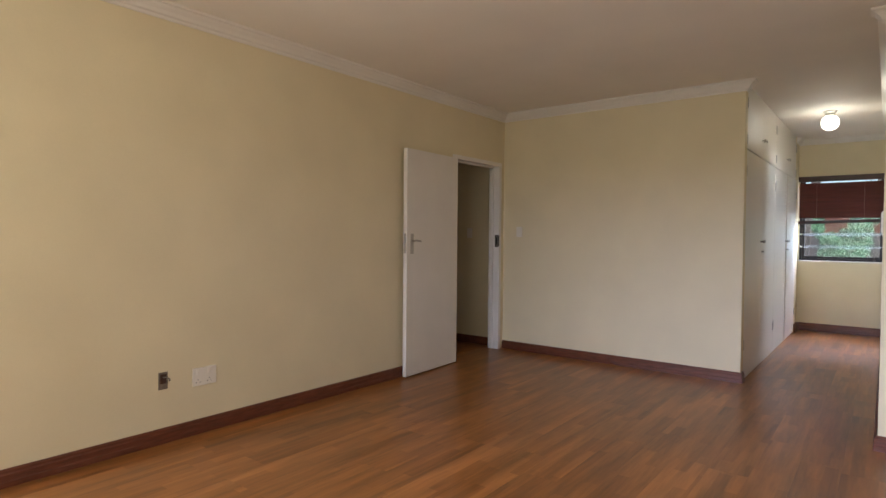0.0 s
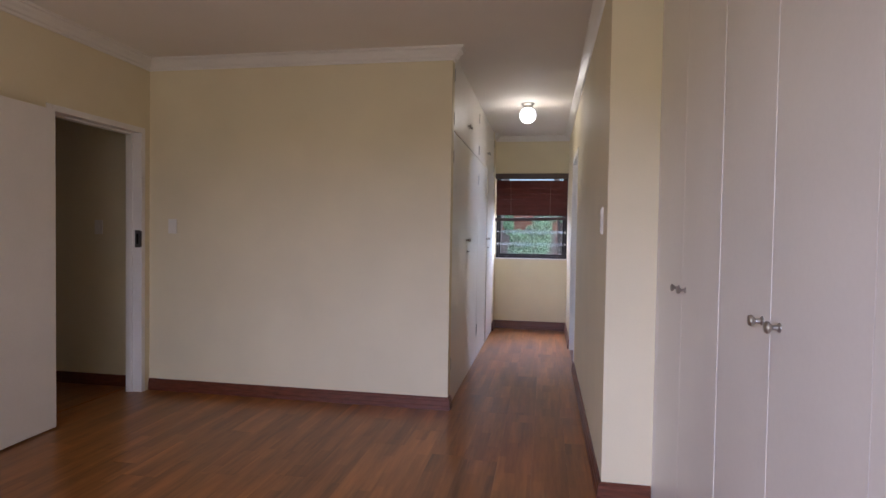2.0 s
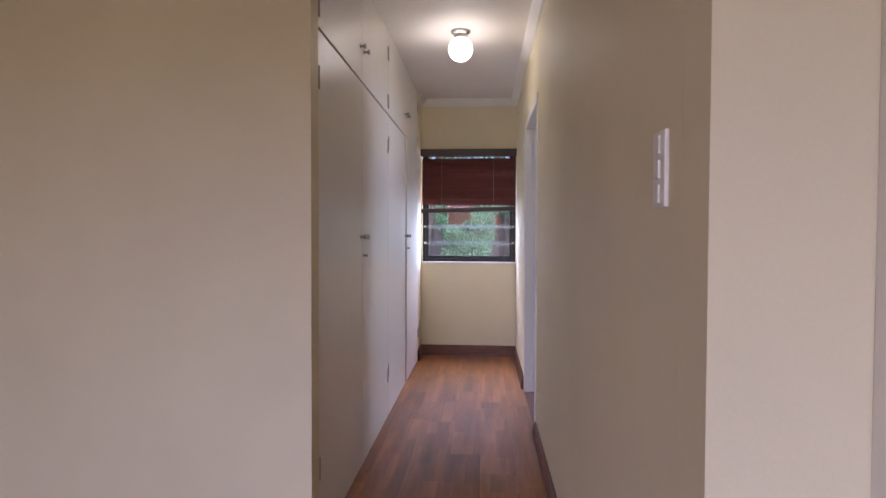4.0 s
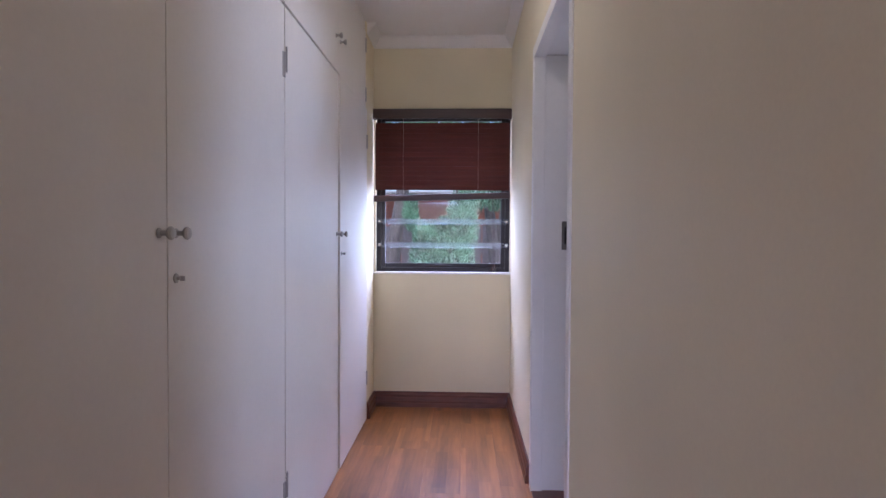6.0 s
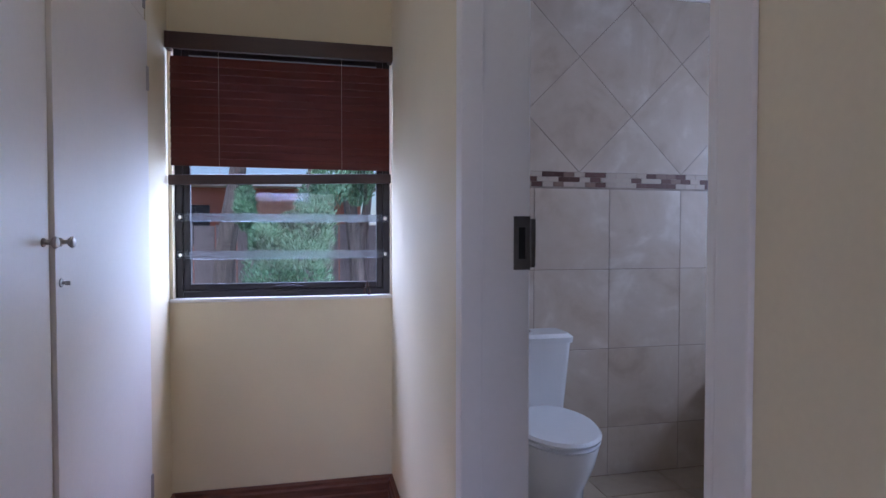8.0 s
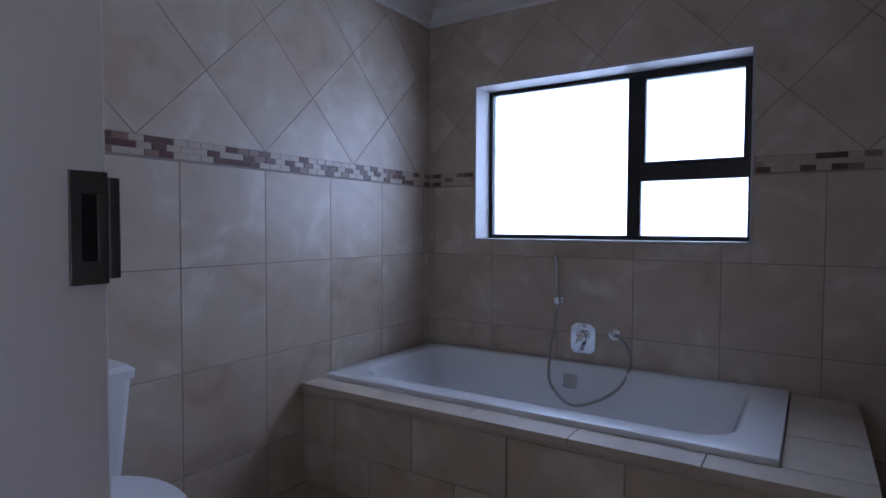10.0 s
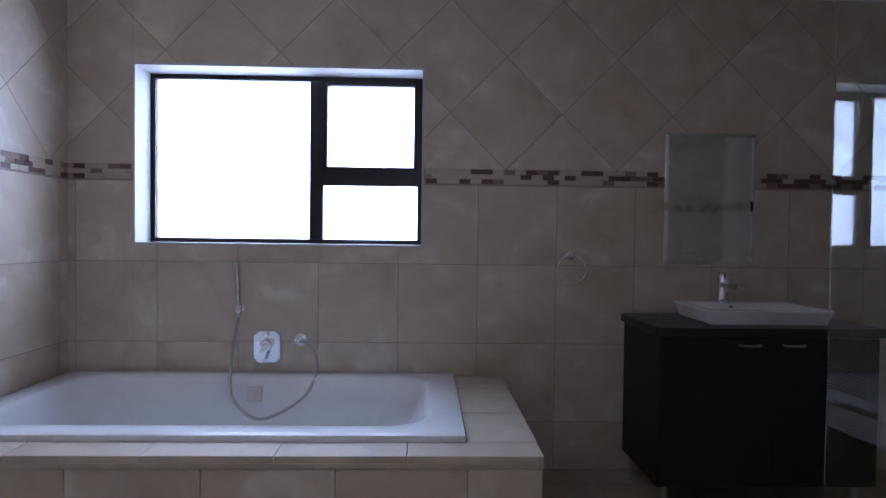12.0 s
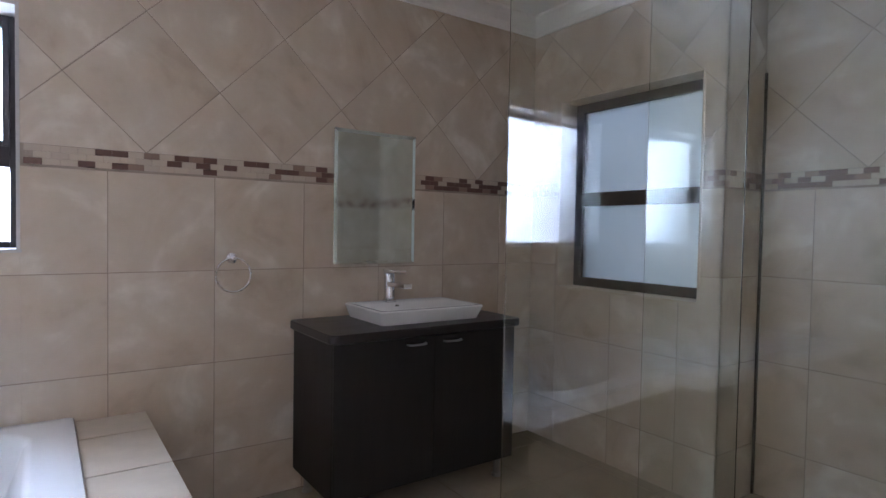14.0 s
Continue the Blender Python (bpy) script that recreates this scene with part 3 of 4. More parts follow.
leaf = part("door", boxes(((-0.009, 0.0, 0.012), (0.009, 0.432, 2.598)), bevel=0.0015), TRIM, u, "white door not quite shut")
leaf.matrix_basis = pose(-0.009, -3.615, 0, 0, 0, 0.3)
part("door", boxes(((-0.018, -4.048, 0.012), (0, -3.63, 2.598)), bevel=0.0015), CUPB, u)


# ---- windows ----
def bar_frame(bm, axis, t0, t1, u0, u1, v0, v1, w, bevel=0.003):
    """Four bars round a rectangle in a wall plane."""
    def slab(a, b, c, d):
        put_box(bm, (t0, a, c) if axis == "x" else (a, t0, c), (t1, b, d) if axis == "x" else (b, t1, d), bevel)
    slab(u0, u0 + w, v0, v1)
    slab(u1 - w, u1, v0, v1)
    slab(u0 + w, u1 - w, v0, v0 + w)
    slab(u0 + w, u1 - w, v1 - w, v1)


def slab_on(axis, t0, t1, u0, u1, v0, v1, bevel=0.0):
    return boxes(((t0, u0, v0), (t1, u1, v1)) if axis == "x" else ((u0, t0, v0), (u1, t1, v1)), bevel=bevel)


# passage window with clear glass
w1 = root("window_1", "dark bronze aluminium window with clear glass and acrylic security bars", "window", kind="structure")
bm = bmesh.new()
bar_frame(bm, "y", YE + 0.045, YE + 0.095, WIN[0], WIN[1], WIN[2], WIN[3], 0.032)
bar_frame(bm, "y", YE + 0.055, YE + 0.085, WIN[0] + 0.032, WIN[1] - 0.032, WIN[2] + 0.032, WIN[3] - 0.032, 0.030)
part("window_frame", bm, ALU, w1)
pn = part("pane", slab_on("y", YE + 0.068, YE + 0.073, WIN[0] + 0.06, WIN[1] - 0.06, WIN[2] + 0.06, WIN[3] - 0.06), CLEAR, w1, "clear window pane")
pn.visible_shadow = False
part("window_sill", boxes(((WIN[0] - 0.03, YE - 0.012, WIN[2] - 0.014), (WIN[1] + 0.006, YE + 0.05, WIN[2] + 0.002)), bevel=0.003), TRIM, w1, "white painted sill")
for z in (1.332, 1.162):
    ab = part("security_bar", boxes(((WIN[0] + 0.006, YE + 0.036, z - 0.018), (WIN[1] - 0.006, YE + 0.042, z + 0.018)), bevel=0.001), ACRYL, w1, "clear acrylic burglar bar")
    ab.visible_shadow = False
    for x in (WIN[0] + 0.024, WIN[1] - 0.024):
        bm = bmesh.new()
        put_lathe(bm, [(0.010, 0), (0.010, 0.003), (0.006, 0.006)], Matrix.Translation((x, YE + 0.036, z)) @ TO_NY, 10)
        part("bar_screw", bm, CHROME, ab, "round chrome screw head")
bm = boxes(((0.44, YE + 0.040, 1.008), (0.54, YE + 0.055, 1.020)), ((0.535, YE + 0.032, 1.005), (0.57, YE + 0.046, 1.015)), bevel=0.002)
part("stay_handle", bm, ALU, w1, "dark window stay handle")

# blind
bl = root("venetian_blind", "dark mahogany wooden venetian blind, half lowered over the window", "blind")
part("valance", boxes(((0.0, YE - 0.062, 2.050), (0.974, YE - 0.040, 2.120)), ((0.0, YE - 0.040, 2.050), (0.018, YE - 0.002, 2.120)), ((0.956, YE - 0.040, 2.050), (0.974, YE - 0.002, 2.120)), bevel=0.003), BLINDV, bl, "dark brown moulded valance")
part("headrail", boxes(((0.04, YE - 0.036, 2.060), (0.94, YE - 0.004, 2.108))), BLINDV, bl)
slat_bm = bmesh.new()
put_box(slat_bm, (0.014, -0.0235, -0.0014), (0.962, 0.0235, 0.0014), 0.0008, pose(0, 0, 0, 66, 0, 0))
slat = part("slat", slat_bm, BLIND, bl)
z_top, z_low, n_slats = 2.006, 1.575, 14
for k in range(n_slats):
    s = slat if k == 0 else slat.copy()
    if k:
        scene.collection.objects.link(s)
    z = z_top + (z_low - z_top) * k / (n_slats - 1)
    lean = 0.5 * max(0, k - 9) / 4
    s.matrix_basis = pose(0, YE - 0.026, z, random.uniform(-4, 4), lean * 0.4, 0)
st = part("bottom_rail", boxes(((0.004, YE - 0.042, -0.023), (0.968, YE - 0.012, 0.021)), bevel=0.006), BLINDV, bl, "dark brown bottom rail hanging askew")
st.matrix_basis = pose(0, 0, 1.492, 0, -1.5, 0)
for x in (0.215, 0.742):
    bm = bmesh.new()
    put_tube(bm, [(x, YE - 0.0505, 2.05), (x, YE - 0.0505, z_low), (x, YE - 0.027, 1.505)], 0.0006, 6)
    part("ladder_cord", bm, CORD, bl, "thin pale ladder cord")
bm = bmesh.new()
for dx, z1 in ((0, 1.00), (0.012, 1.03), (0.022, 0.995)):
    put_tube(bm, [(0.845 + dx * 0.4, YE - 0.03, 1.53), (0.845 + dx, YE - 0.03, z1)], 0.0012, 6)
    put_lathe(bm, [(0.003, 0.03), (0.006, 0.02), (0.008, 0.0)], Matrix.Translation((0.845 + dx, YE - 0.03, z1 - 0.02)), 8)
part("pull_cord", bm, BLINDV, bl, "pull cords with dark wooden toggles")


def frosted_window(name, axis, t, s, win, mull, hbar, hspan, label, bar=0.036):
    """Frame plane from t to t + s * 0.05; mull: upright bar, or None; hbar: cross bar's height within hspan."""
    u0, u1, v0, v1 = win
    r = root(name, label, "window", kind="structure")
    bm = bmesh.new()
    a, b = sorted((t, t + s * 0.05))
    bar_frame(bm, axis, a, b, u0, u1, v0, v1, bar)
    f = part("window_frame", bm, ALU, r, "dark bronze aluminium frame")
    if mull:
        part("mullion", slab_on(axis, a, b, mull - 0.036, mull + 0.036, v0 + bar, v1 - bar, 0.003), ALU, r)
    part("transom", slab_on(axis, a - 0.004, b + 0.004, hspan[0], hspan[1], hbar - 0.04, hbar + 0.04, 0.003), ALU, r)
    c = (a + b) / 2
    cells = []
    if mull:
        cells = [(mull + 0.036, u1 - bar, v0 + bar, v1 - bar), (u0 + bar, mull - 0.036, v0 + bar, hbar - 0.04), (u0 + bar, mull - 0.036, hbar + 0.04, v1 - bar)]
    else:
        cells = [(u0 + bar, u1 - bar, v0 + bar, hbar - 0.04), (u0 + bar, u1 - bar, hbar + 0.04, v1 - bar)]
    if mull:
        bm = bmesh.new()
        bar_frame(bm, axis, a - 0.006, b - 0.004, u0 + bar, mull - 0.036, hbar + 0.04, v1 - bar, 0.022)
        part("sash", bm, ALU, r, "dark aluminium opening sash")
    for q in cells:
        o = part("pane", slab_on(axis, c - 0.003, c + 0.003, *q), FROST, r, "frosted glass pane")
        o.visible_shadow = False
    return r


ORIGIN = BATHROOM
bw = frosted_window("window_2", "x", BX1 + 0.165, 1, BWIN, 2.607, 1.532, (BWIN[0] + 0.036, 2.571), "dark aluminium bathroom window with frosted panes above the bath")
part("stay_handle", boxes(((BX1 + 0.150, 2.22, 1.575), (BX1 + 0.165, 2.33, 1.587)), ((BX1 + 0.140, 2.22, 1.569), (BX1 + 0.152, 2.25, 1.581)), bevel=0.002), ALU, bw)
# White reveal toned down to grey: glare beside the panes is dimmed by colour.
REVEAL = mat("dimmed_reveal_paint", (0.50, 0.48, 0.46), 0.5, vary=0.05, bump=0.05)
e = 0.004
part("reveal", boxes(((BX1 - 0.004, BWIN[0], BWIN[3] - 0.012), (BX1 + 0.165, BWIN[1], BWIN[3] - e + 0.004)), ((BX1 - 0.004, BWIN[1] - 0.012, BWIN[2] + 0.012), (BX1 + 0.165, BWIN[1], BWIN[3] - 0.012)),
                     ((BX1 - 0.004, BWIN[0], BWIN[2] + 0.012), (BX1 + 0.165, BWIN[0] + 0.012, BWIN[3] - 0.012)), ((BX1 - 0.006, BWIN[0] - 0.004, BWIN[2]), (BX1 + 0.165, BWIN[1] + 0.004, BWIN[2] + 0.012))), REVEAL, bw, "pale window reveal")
sw = frosted_window("window_3", "y", BS - 0.13, -1, SWIN, None, 1.472, (SWIN[0] + 0.036, SWIN[1] - 0.036), "dark aluminium shower window with two frosted panes", 0.065)
part("reveal", boxes(((SWIN[0], BS - 0.13, SWIN[3] - 0.012), (SWIN[1], BS + 0.003, SWIN[3])), ((SWIN[0], BS - 0.13, SWIN[2]), (SWIN[1], BS + 0.003, SWIN[2] + 0.012)),
                     ((SWIN[0], BS - 0.13, SWIN[2] + 0.012), (SWIN[0] + 0.012, BS + 0.003, SWIN[3] - 0.012)), ((SWIN[1] - 0.012, BS - 0.13, SWIN[2] + 0.012), (SWIN[1], BS + 0.003, SWIN[3] - 0.012))), TILE, sw, "beige tiled reveal")
ORIGIN = HOME
# bedroom windows behind the walker; the west one is added for side fill
bd = root("fill_window", "unseen dark aluminium side window added to let fill light in", "window", kind="structure")
bm = bmesh.new()
bar_frame(bm, "x", XL - 0.10, XL - 0.05, -6.45, -4.85, 0.15, 2.12, 0.04)
put_box(bm, (XL - 0.10, -5.67, 0.19), (XL - 0.05, -5.63, 2.08))
part("window_frame", bm, ALU, bd)
be = root("window_5", "wide dark aluminium bedroom window", "window", kind="structure")
bm = bmesh.new()
bar_frame(bm, "y", YS - 0.10, YS - 0.05, -1.6, 1.1, 0.35, 2.2, 0.04)
put_box(bm, (-0.27, YS - 0.10, 0.39), (-0.23, YS - 0.05, 2.16))
part("window_frame", bm, ALU, be)

ORIGIN = BATHROOM

# ---- bath ----
deck = root("bath_surround", "beige tiled bath surround with rounded edge tiles", "bath surround")
part("core", boxes(((2.672, 1.622, 0.0), (2.76, BY1, 0.464)), ((2.76, 1.622, 0), (BX1, 1.80, 0.464))), GROUT, deck)
tub = root("bathtub", "white acrylic built-in bathtub set into the tiled surround", "bathtub")
TX0, TX1, TY0, TY1 = 2.783, BX1 - 0.004, 1.852, BY1 - 0.02
bm = bmesh.new()


def rounded_ring(x0, x1, y0, y1, r, z, n=8):
    out = []
    for cx, cy, a0 in ((x1 - r, y1 - r, 0), (x0 + r, y1 - r, 90), (x0 + r, y0 + r, 180), (x1 - r, y0 + r, 270)):
        for k in range(n):
            a = radians(a0 + 90 * k / (n - 1))
            out.append(Vector((cx + r * math.cos(a), cy + r * math.sin(a), z)))
    return out


rings = []
for ins, r, z in ((0.0, 0.012, 0.462), (0.0, 0.012, 0.503), (0.003, 0.014, 0.510), (0.010, 0.02, 0.513)):
    rings.append(rounded_ring(TX0 + ins, TX1 - ins, TY0 + ins, TY1 - ins, r, z))
for ix, iy, r, z in ((0.075, 0.10, 0.16, 0.513), (0.085, 0.11, 0.16, 0.509), (0.095, 0.125, 0.16, 0.495), (0.120, 0.165, 0.17, 0.38), (0.150, 0.23, 0.18, 0.20), (0.20, 0.30, 0.17, 0.12), (0.30, 0.45, 0.12, 0.10)):
    rings.append(rounded_ring(TX0 + ix + 0.025, TX1 - ix, TY0 + iy + 0.03, TY1 - iy, r, z))
vr = [[bm.verts.new(p) for p in ring] for ring in rings]
for r, s in zip(vr, vr[1:]):
    for i in range(len(r)):
        bm.faces.new([r[i], r[(i + 1) % len(r)], s[(i + 1) % len(r)], s[i]])
bm.faces.new(vr[-1])
part("shell", bm, TUBM, tub, "", True)
bm = boxes(((-0.037, -0.037, 0), (0.037, 0.037, 0.010)), bevel=0.004)
ov = part("overflow_plate", bm, STEEL, tub, "square steel overflow plate")
ov.matrix_basis = Matrix.Translation((3.628, 2.85, 0.425)) @ pose(0, 0, 0, 0, -78, 0)

# bath mixer, hand shower
mx = root("bath_mixer", "chrome wall-mounted bath mixer with lever", "tap", at=pose(BX1, 2.820, 0.640))
bm = bmesh.new()
ring = []
for zc, s in ((0, 1.0), (-0.008, 1.0), (-0.012, 0.95)):
    pts = [Vector((zc, 0.070 * s * c, 0.084 * s * d)) for c, d in ((-0.62, 1), (0.62, 1), (1, 0.72), (1, -0.72), (0.62, -1), (-0.62, -1), (-1, -0.72), (-1, 0.72))]
    ring.append([bm.verts.new(p) for p in pts])
for r, s in zip(ring, ring[1:]):
    for i in range(8):
        bm.faces.new([r[i], r[(i + 1) % 8], s[(i + 1) % 8], s[i]])
bm.faces.new(ring[0])
bm.faces.new(ring[-1])
part("face_plate", bm, CHROME, mx)
bm = bmesh.new()
put_lathe(bm, [(0.030, 0), (0.030, 0.030), (0.027, 0.036), (0.012, 0.038)], Matrix.Translation((-0.012, 0, 0.012)) @ TO_NX, 22)
put_box(bm, (-0.064, -0.017, -0.074), (-0.046, 0.017, 0.024), 0.004, pose(0, 0, 0, 20, 0, 0))
part("lever", bm, CHROME, mx, "chrome single lever", True)
bm = bmesh.new()
put_lathe(bm, [(0.013, 0), (0.013, 0.020), (0.010, 0.023)], Matrix.Translation((-0.012, 0, 0.064)) @ TO_NX, 14)
part("diverter", bm, CHROME, mx, "small chrome diverter button", True)

hs = root("hand_shower", "slim chrome hand shower hanging on a wall bracket with long hose", "hand shower")
bm = bmesh.new()
put_lathe(bm, [(0.020, 0), (0.020, 0.006), (0.011, 0.010), (0.011, 0.034)], Matrix.Translation((BX1, 2.955, 0.842)) @ TO_NX, 16)
put_box(bm, (BX1 - 0.058, 2.940, 0.824), (BX1 - 0.030, 2.970, 0.862), 0.005)
part("bracket", bm, CHROME, hs, "chrome bracket")
bm = bmesh.new()
put_tube(bm, [(BX1 - 0.044, 2.955, 0.80), (BX1 - 0.044, 2.956, 0.87), (BX1 - 0.045, 2.962, 1.02), (BX1 - 0.046, 2.966, 1.084)], [0.009, 0.0115, 0.0135, 0.0135], 14)
part("handset", bm, CHROME, hs, "slim chrome handset", True)
bm = bmesh.new()
put_lathe(bm, [(0.032, 0), (0.032, 0.005), (0.014, 0.009), (0.014, 0.040), (0.010, 0.042)], Matrix.Translation((BX1, 2.650, 0.678)) @ TO_NX, 18)
part("hose_outlet", bm, CHROME, hs, "round chrome hose outlet", True)
bm = bmesh.new()
put_tube(bm, spline([(BX1 - 0.044, 2.955, 0.80), (BX1 - 0.055, 2.975, 0.66), (BX1 - 0.085, 2.982, 0.53), (BX1 - 0.16, 2.945, 0.41), (BX1 - 0.20, 2.83, 0.330), (BX1 - 0.19, 2.72, 0.345),
                     (BX1 - 0.13, 2.60, 0.42), (BX1 - 0.08, 2.552, 0.52), (BX1 - 0.058, 2.560, 0.61), (BX1 - 0.048, 2.610, 0.668), (BX1 - 0.042, 2.645, 0.676)], 8), 0.0075, 10)
part("hose", bm, STEEL, hs, "long flexible metal hose", True)

# towel ring, mirror
tr = root("towel_ring", "round chrome towel ring on the tiled wall", "towel ring", at=pose(BX1, 1.250, 1.130))
bm = bmesh.new()
put_lathe(bm, [(0.024, 0), (0.024, 0.008), (0.011, 0.012), (0.011, 0.040), (0.007, 0.042)], TO_NX, 16)
part("post", bm, CHROME, tr, "chrome wall post", True)
bm = bmesh.new()
put_tube(bm, [(-0.034, 0.076 * math.sin(a), -0.074 + 0.076 * math.cos(a)) for a in [2 * math.pi * k / 40 for k in range(41)]], 0.005, 8)
part("ring", bm, CHROME, tr, "thin chrome ring", True)
mi = root("wall_mirror", "tall rectangular wall mirror without a frame above the basin", "mirror")
bm = bmesh.new()
vs = []
for ins, x in ((0, BX1 - 0.004), (0, BX1 - 0.007), (0.018, BX1 - 0.0095)):
    vs.append([bm.verts.new((x, y, z)) for y, z in ((0.284 + ins, 1.092 + ins), (0.759 - ins, 1.092 + ins), (0.759 - ins, 1.776 - ins), (0.284 + ins, 1.776 - ins))])
for r, s in zip(vs, vs[1:]):
    for i in range(4):
        bm.faces.new([r[i], r[(i + 1) % 4], s[(i + 1) % 4], s[i]])
bm.faces.new(vs[0])
bm.faces.new(vs[-1])
part("mirror_glass", bm, MIRROR, mi)

# vanity
VY0, VY1, VX = -0.068, 0.985, 3.238
va = root("vanity_cabinet", "black-brown vanity cabinet with two doors on steel legs", "cabinet")
part("body", boxes(((VX + 0.045, VY0 + 0.03, 0.11), (BX1 - 0.012, VY1 - 0.025, 0.792)), bevel=0.002), DARKV, va)
mid = (VY0 + VY1) / 2
for a, b, k in ((VY0 + 0.03, mid - 0.001, mid - 0.10), (mid + 0.001, VY1 - 0.025, mid + 0.10)):
    d = part("door", boxes(((VX + 0.024, a, 0.115), (VX + 0.044, b, 0.785)), bevel=0.002), DARKV, va)
    bm = bmesh.new()
    put_tube(bm, spline([(VX + 0.024, k - 0.048, 0.755), (VX + 0.004, k - 0.040, 0.755), (VX - 0.002, k, 0.755), (VX + 0.004, k + 0.040, 0.755), (VX + 0.024, k + 0.048, 0.755)], 4), 0.005, 8)
    part("handle", bm, STEEL, d, "bowed steel handle", True)
for x in (VX + 0.09, BX1 - 0.06):
    for y in (VY0 + 0.08, VY1 - 0.08):
        bm = bmesh.new()
        put_lathe(bm, [(0.024, 0), (0.024, 0.012), (0.017, 0.018), (0.017, 0.098), (0.026, 0.102), (0.026, 0.11)], Matrix.Translation((x, y, 0.0)), 14)
        part("leg", bm, STEEL, va, "round steel leg", True)
wt = root("worktop", "dark brown wooden worktop with rounded corners on the cabinet", "worktop")
bm = bmesh.new()
lower = []
for z, ins in ((0.792, 0.004), (0.797, 0), (0.826, 0), (0.831, 0.004)):
    pts = [p for p in rounded_ring(VX + ins, BX1 - 0.002, VY0 + ins, VY1 - ins, 0.035, z, 6)]
    lower.append([bm.verts.new(p) for p in pts])
for r, s in zip(lower, lower[1:]):
    for i in range(len(r)):
        bm.faces.new([r[i], r[(i + 1) % len(r)], s[(i + 1) % len(r)], s[i]])
bm.faces.new(lower[0])
bm.faces.new(lower[-1])
part("top", bm, DARKTOP, wt)

ba = root("wash_basin", "white rectangular ceramic countertop basin with sloping sides", "basin")
bm = bmesh.new()
rings = []
AX0, AX1, AY0, AY1 = 3.325, 3.715, 0.115, 0.706
for ins, z, r in ((0.022, 0.832, 0.02), (0.004, 0.883, 0.018), (0.0, 0.894, 0.016), (0.003, 0.900, 0.016)):
    rings.append(rounded_ring(AX0 + ins, AX1 - ins * 0.4, AY0 + ins, AY1 - ins, r, z, 5))
for ins, z, r in ((0.022, 0.900, 0.03), (0.030, 0.893, 0.035), (0.060, 0.862, 0.06), (0.110, 0.855, 0.05)):
    rings.append(rounded_ring(AX0 + ins, AX1 - ins - 0.075, AY0 + ins, AY1 - ins, r, z, 5))
vr = [[bm.verts.new(p) for p in ring] for ring in rings]
for r, s in zip(vr, vr[1:]):
    for i in range(len(r)):
        bm.faces.new([r[i], r[(i + 1) % len(r)], s[(i + 1) % len(r)], s[i]])
bm.faces.new(vr[0])
bm.faces.new(vr[-1])
part("bowl", bm, CERAM, ba, "", True)
bm = bmesh.new()
put_lathe(bm, [(0.012, 0), (0.012, 0.003)], Matrix.Translation((3.601, 0.465, 0.878)) @ TO_NX, 14)
part("overflow", bm, BRASSD, ba, "dark overflow hole")
bm = bmesh.new()
put_lathe(bm, [(0.022, 0), (0.022, 0.004)], Matrix.Translation((3.48, 0.41, 0.8555)), 16)
part("waste", bm, CHROME, ba, "chrome waste")
tp = root("basin_tap", "chrome single-lever basin tap with flat spout", "tap", at=pose(3.655, 0.480, 0.900) @ Matrix.Scale(1.36, 4))
bm = bmesh.new()
put_lathe(bm, [(0.026, 0), (0.026, 0.006), (0.021, 0.010), (0.021, 0.105), (0.019, 0.108)], Matrix(), 20)
part("tap_body", bm, CHROME, tp, "", True)
part("spout", boxes(((-0.135, -0.017, 0.060), (-0.010, 0.017, 0.078)), bevel=0.004), CHROME, tp, "flat chrome spout")
part("lever", boxes(((-0.095, -0.016, 0.112), (0.024, 0.016, 0.122)), ((-0.015, -0.015, 0.106), (0.015, 0.015, 0.114)), bevel=0.003), CHROME, tp, "flat chrome lever")

# ---- toilet ----
to = root("toilet", "white ceramic close-coupled toilet with closed lid", "toilet", at=pose(1.548, BY1, 0))
bm = bmesh.new()


def oval(cx, cy, rx, ry, z, n=28, front=1.0):
    return [Vector((cx + rx * math.cos(a), cy + ry * math.sin(a) * (front if math.sin(a) < 0 else 1), z)) for a in [2 * math.pi * k / n for k in range(n)]]


def loft(bm, rings, caps=True):
    vr = [[bm.verts.new(p) for p in ring] for ring in rings]
    for r, s in zip(vr, vr[1:]):
        for i in range(len(r)):
            bm.faces.new([r[i], r[(i + 1) % len(r)], s[(i + 1) % len(r)], s[i]])
    if caps:
        bm.faces.new(vr[0])
        bm.faces.new(vr[-1])


loft(bm, [oval(0, -0.34, 0.142, 0.21, 0.0), oval(0, -0.34, 0.138, 0.21, 0.04), oval(0, -0.345, 0.142, 0.215, 0.18), oval(0, -0.37, 0.168, 0.23, 0.30, 28, 1.15), oval(0, -0.38, 0.182, 0.235, 0.385, 28, 1.22), oval(0, -0.38, 0.180, 0.233, 0.395, 28, 1.22)])
part("bowl", bm, CERAM, to, "", True)
for nm, z0, z1, s in (("seat", 0.397, 0.415, 1.01), ("lid", 0.418, 0.442, 1.03)):
    bm = bmesh.new()
    loft(bm, [oval(0, -0.38, 0.180 * s, 0.233 * s, z0, 28, 1.22), oval(0, -0.38, 0.186 * s, 0.238 * s, (z0 + z1) / 2, 28, 1.22), oval(0, -0.38, 0.176 * s, 0.228 * s, z1, 28, 1.22)])
    part(nm, bm, TUBM, to, "white plastic " + nm, True)
bm = bmesh.new()
loft(bm, [rounded_ring(-0.165, 0.165, -0.165, -0.012, 0.03, 0.38), rounded_ring(-0.195, 0.195, -0.185, -0.012, 0.035, 0.74)])
part("tank", bm, CERAM, to, "white ceramic cistern", True)
bm = bmesh.new()
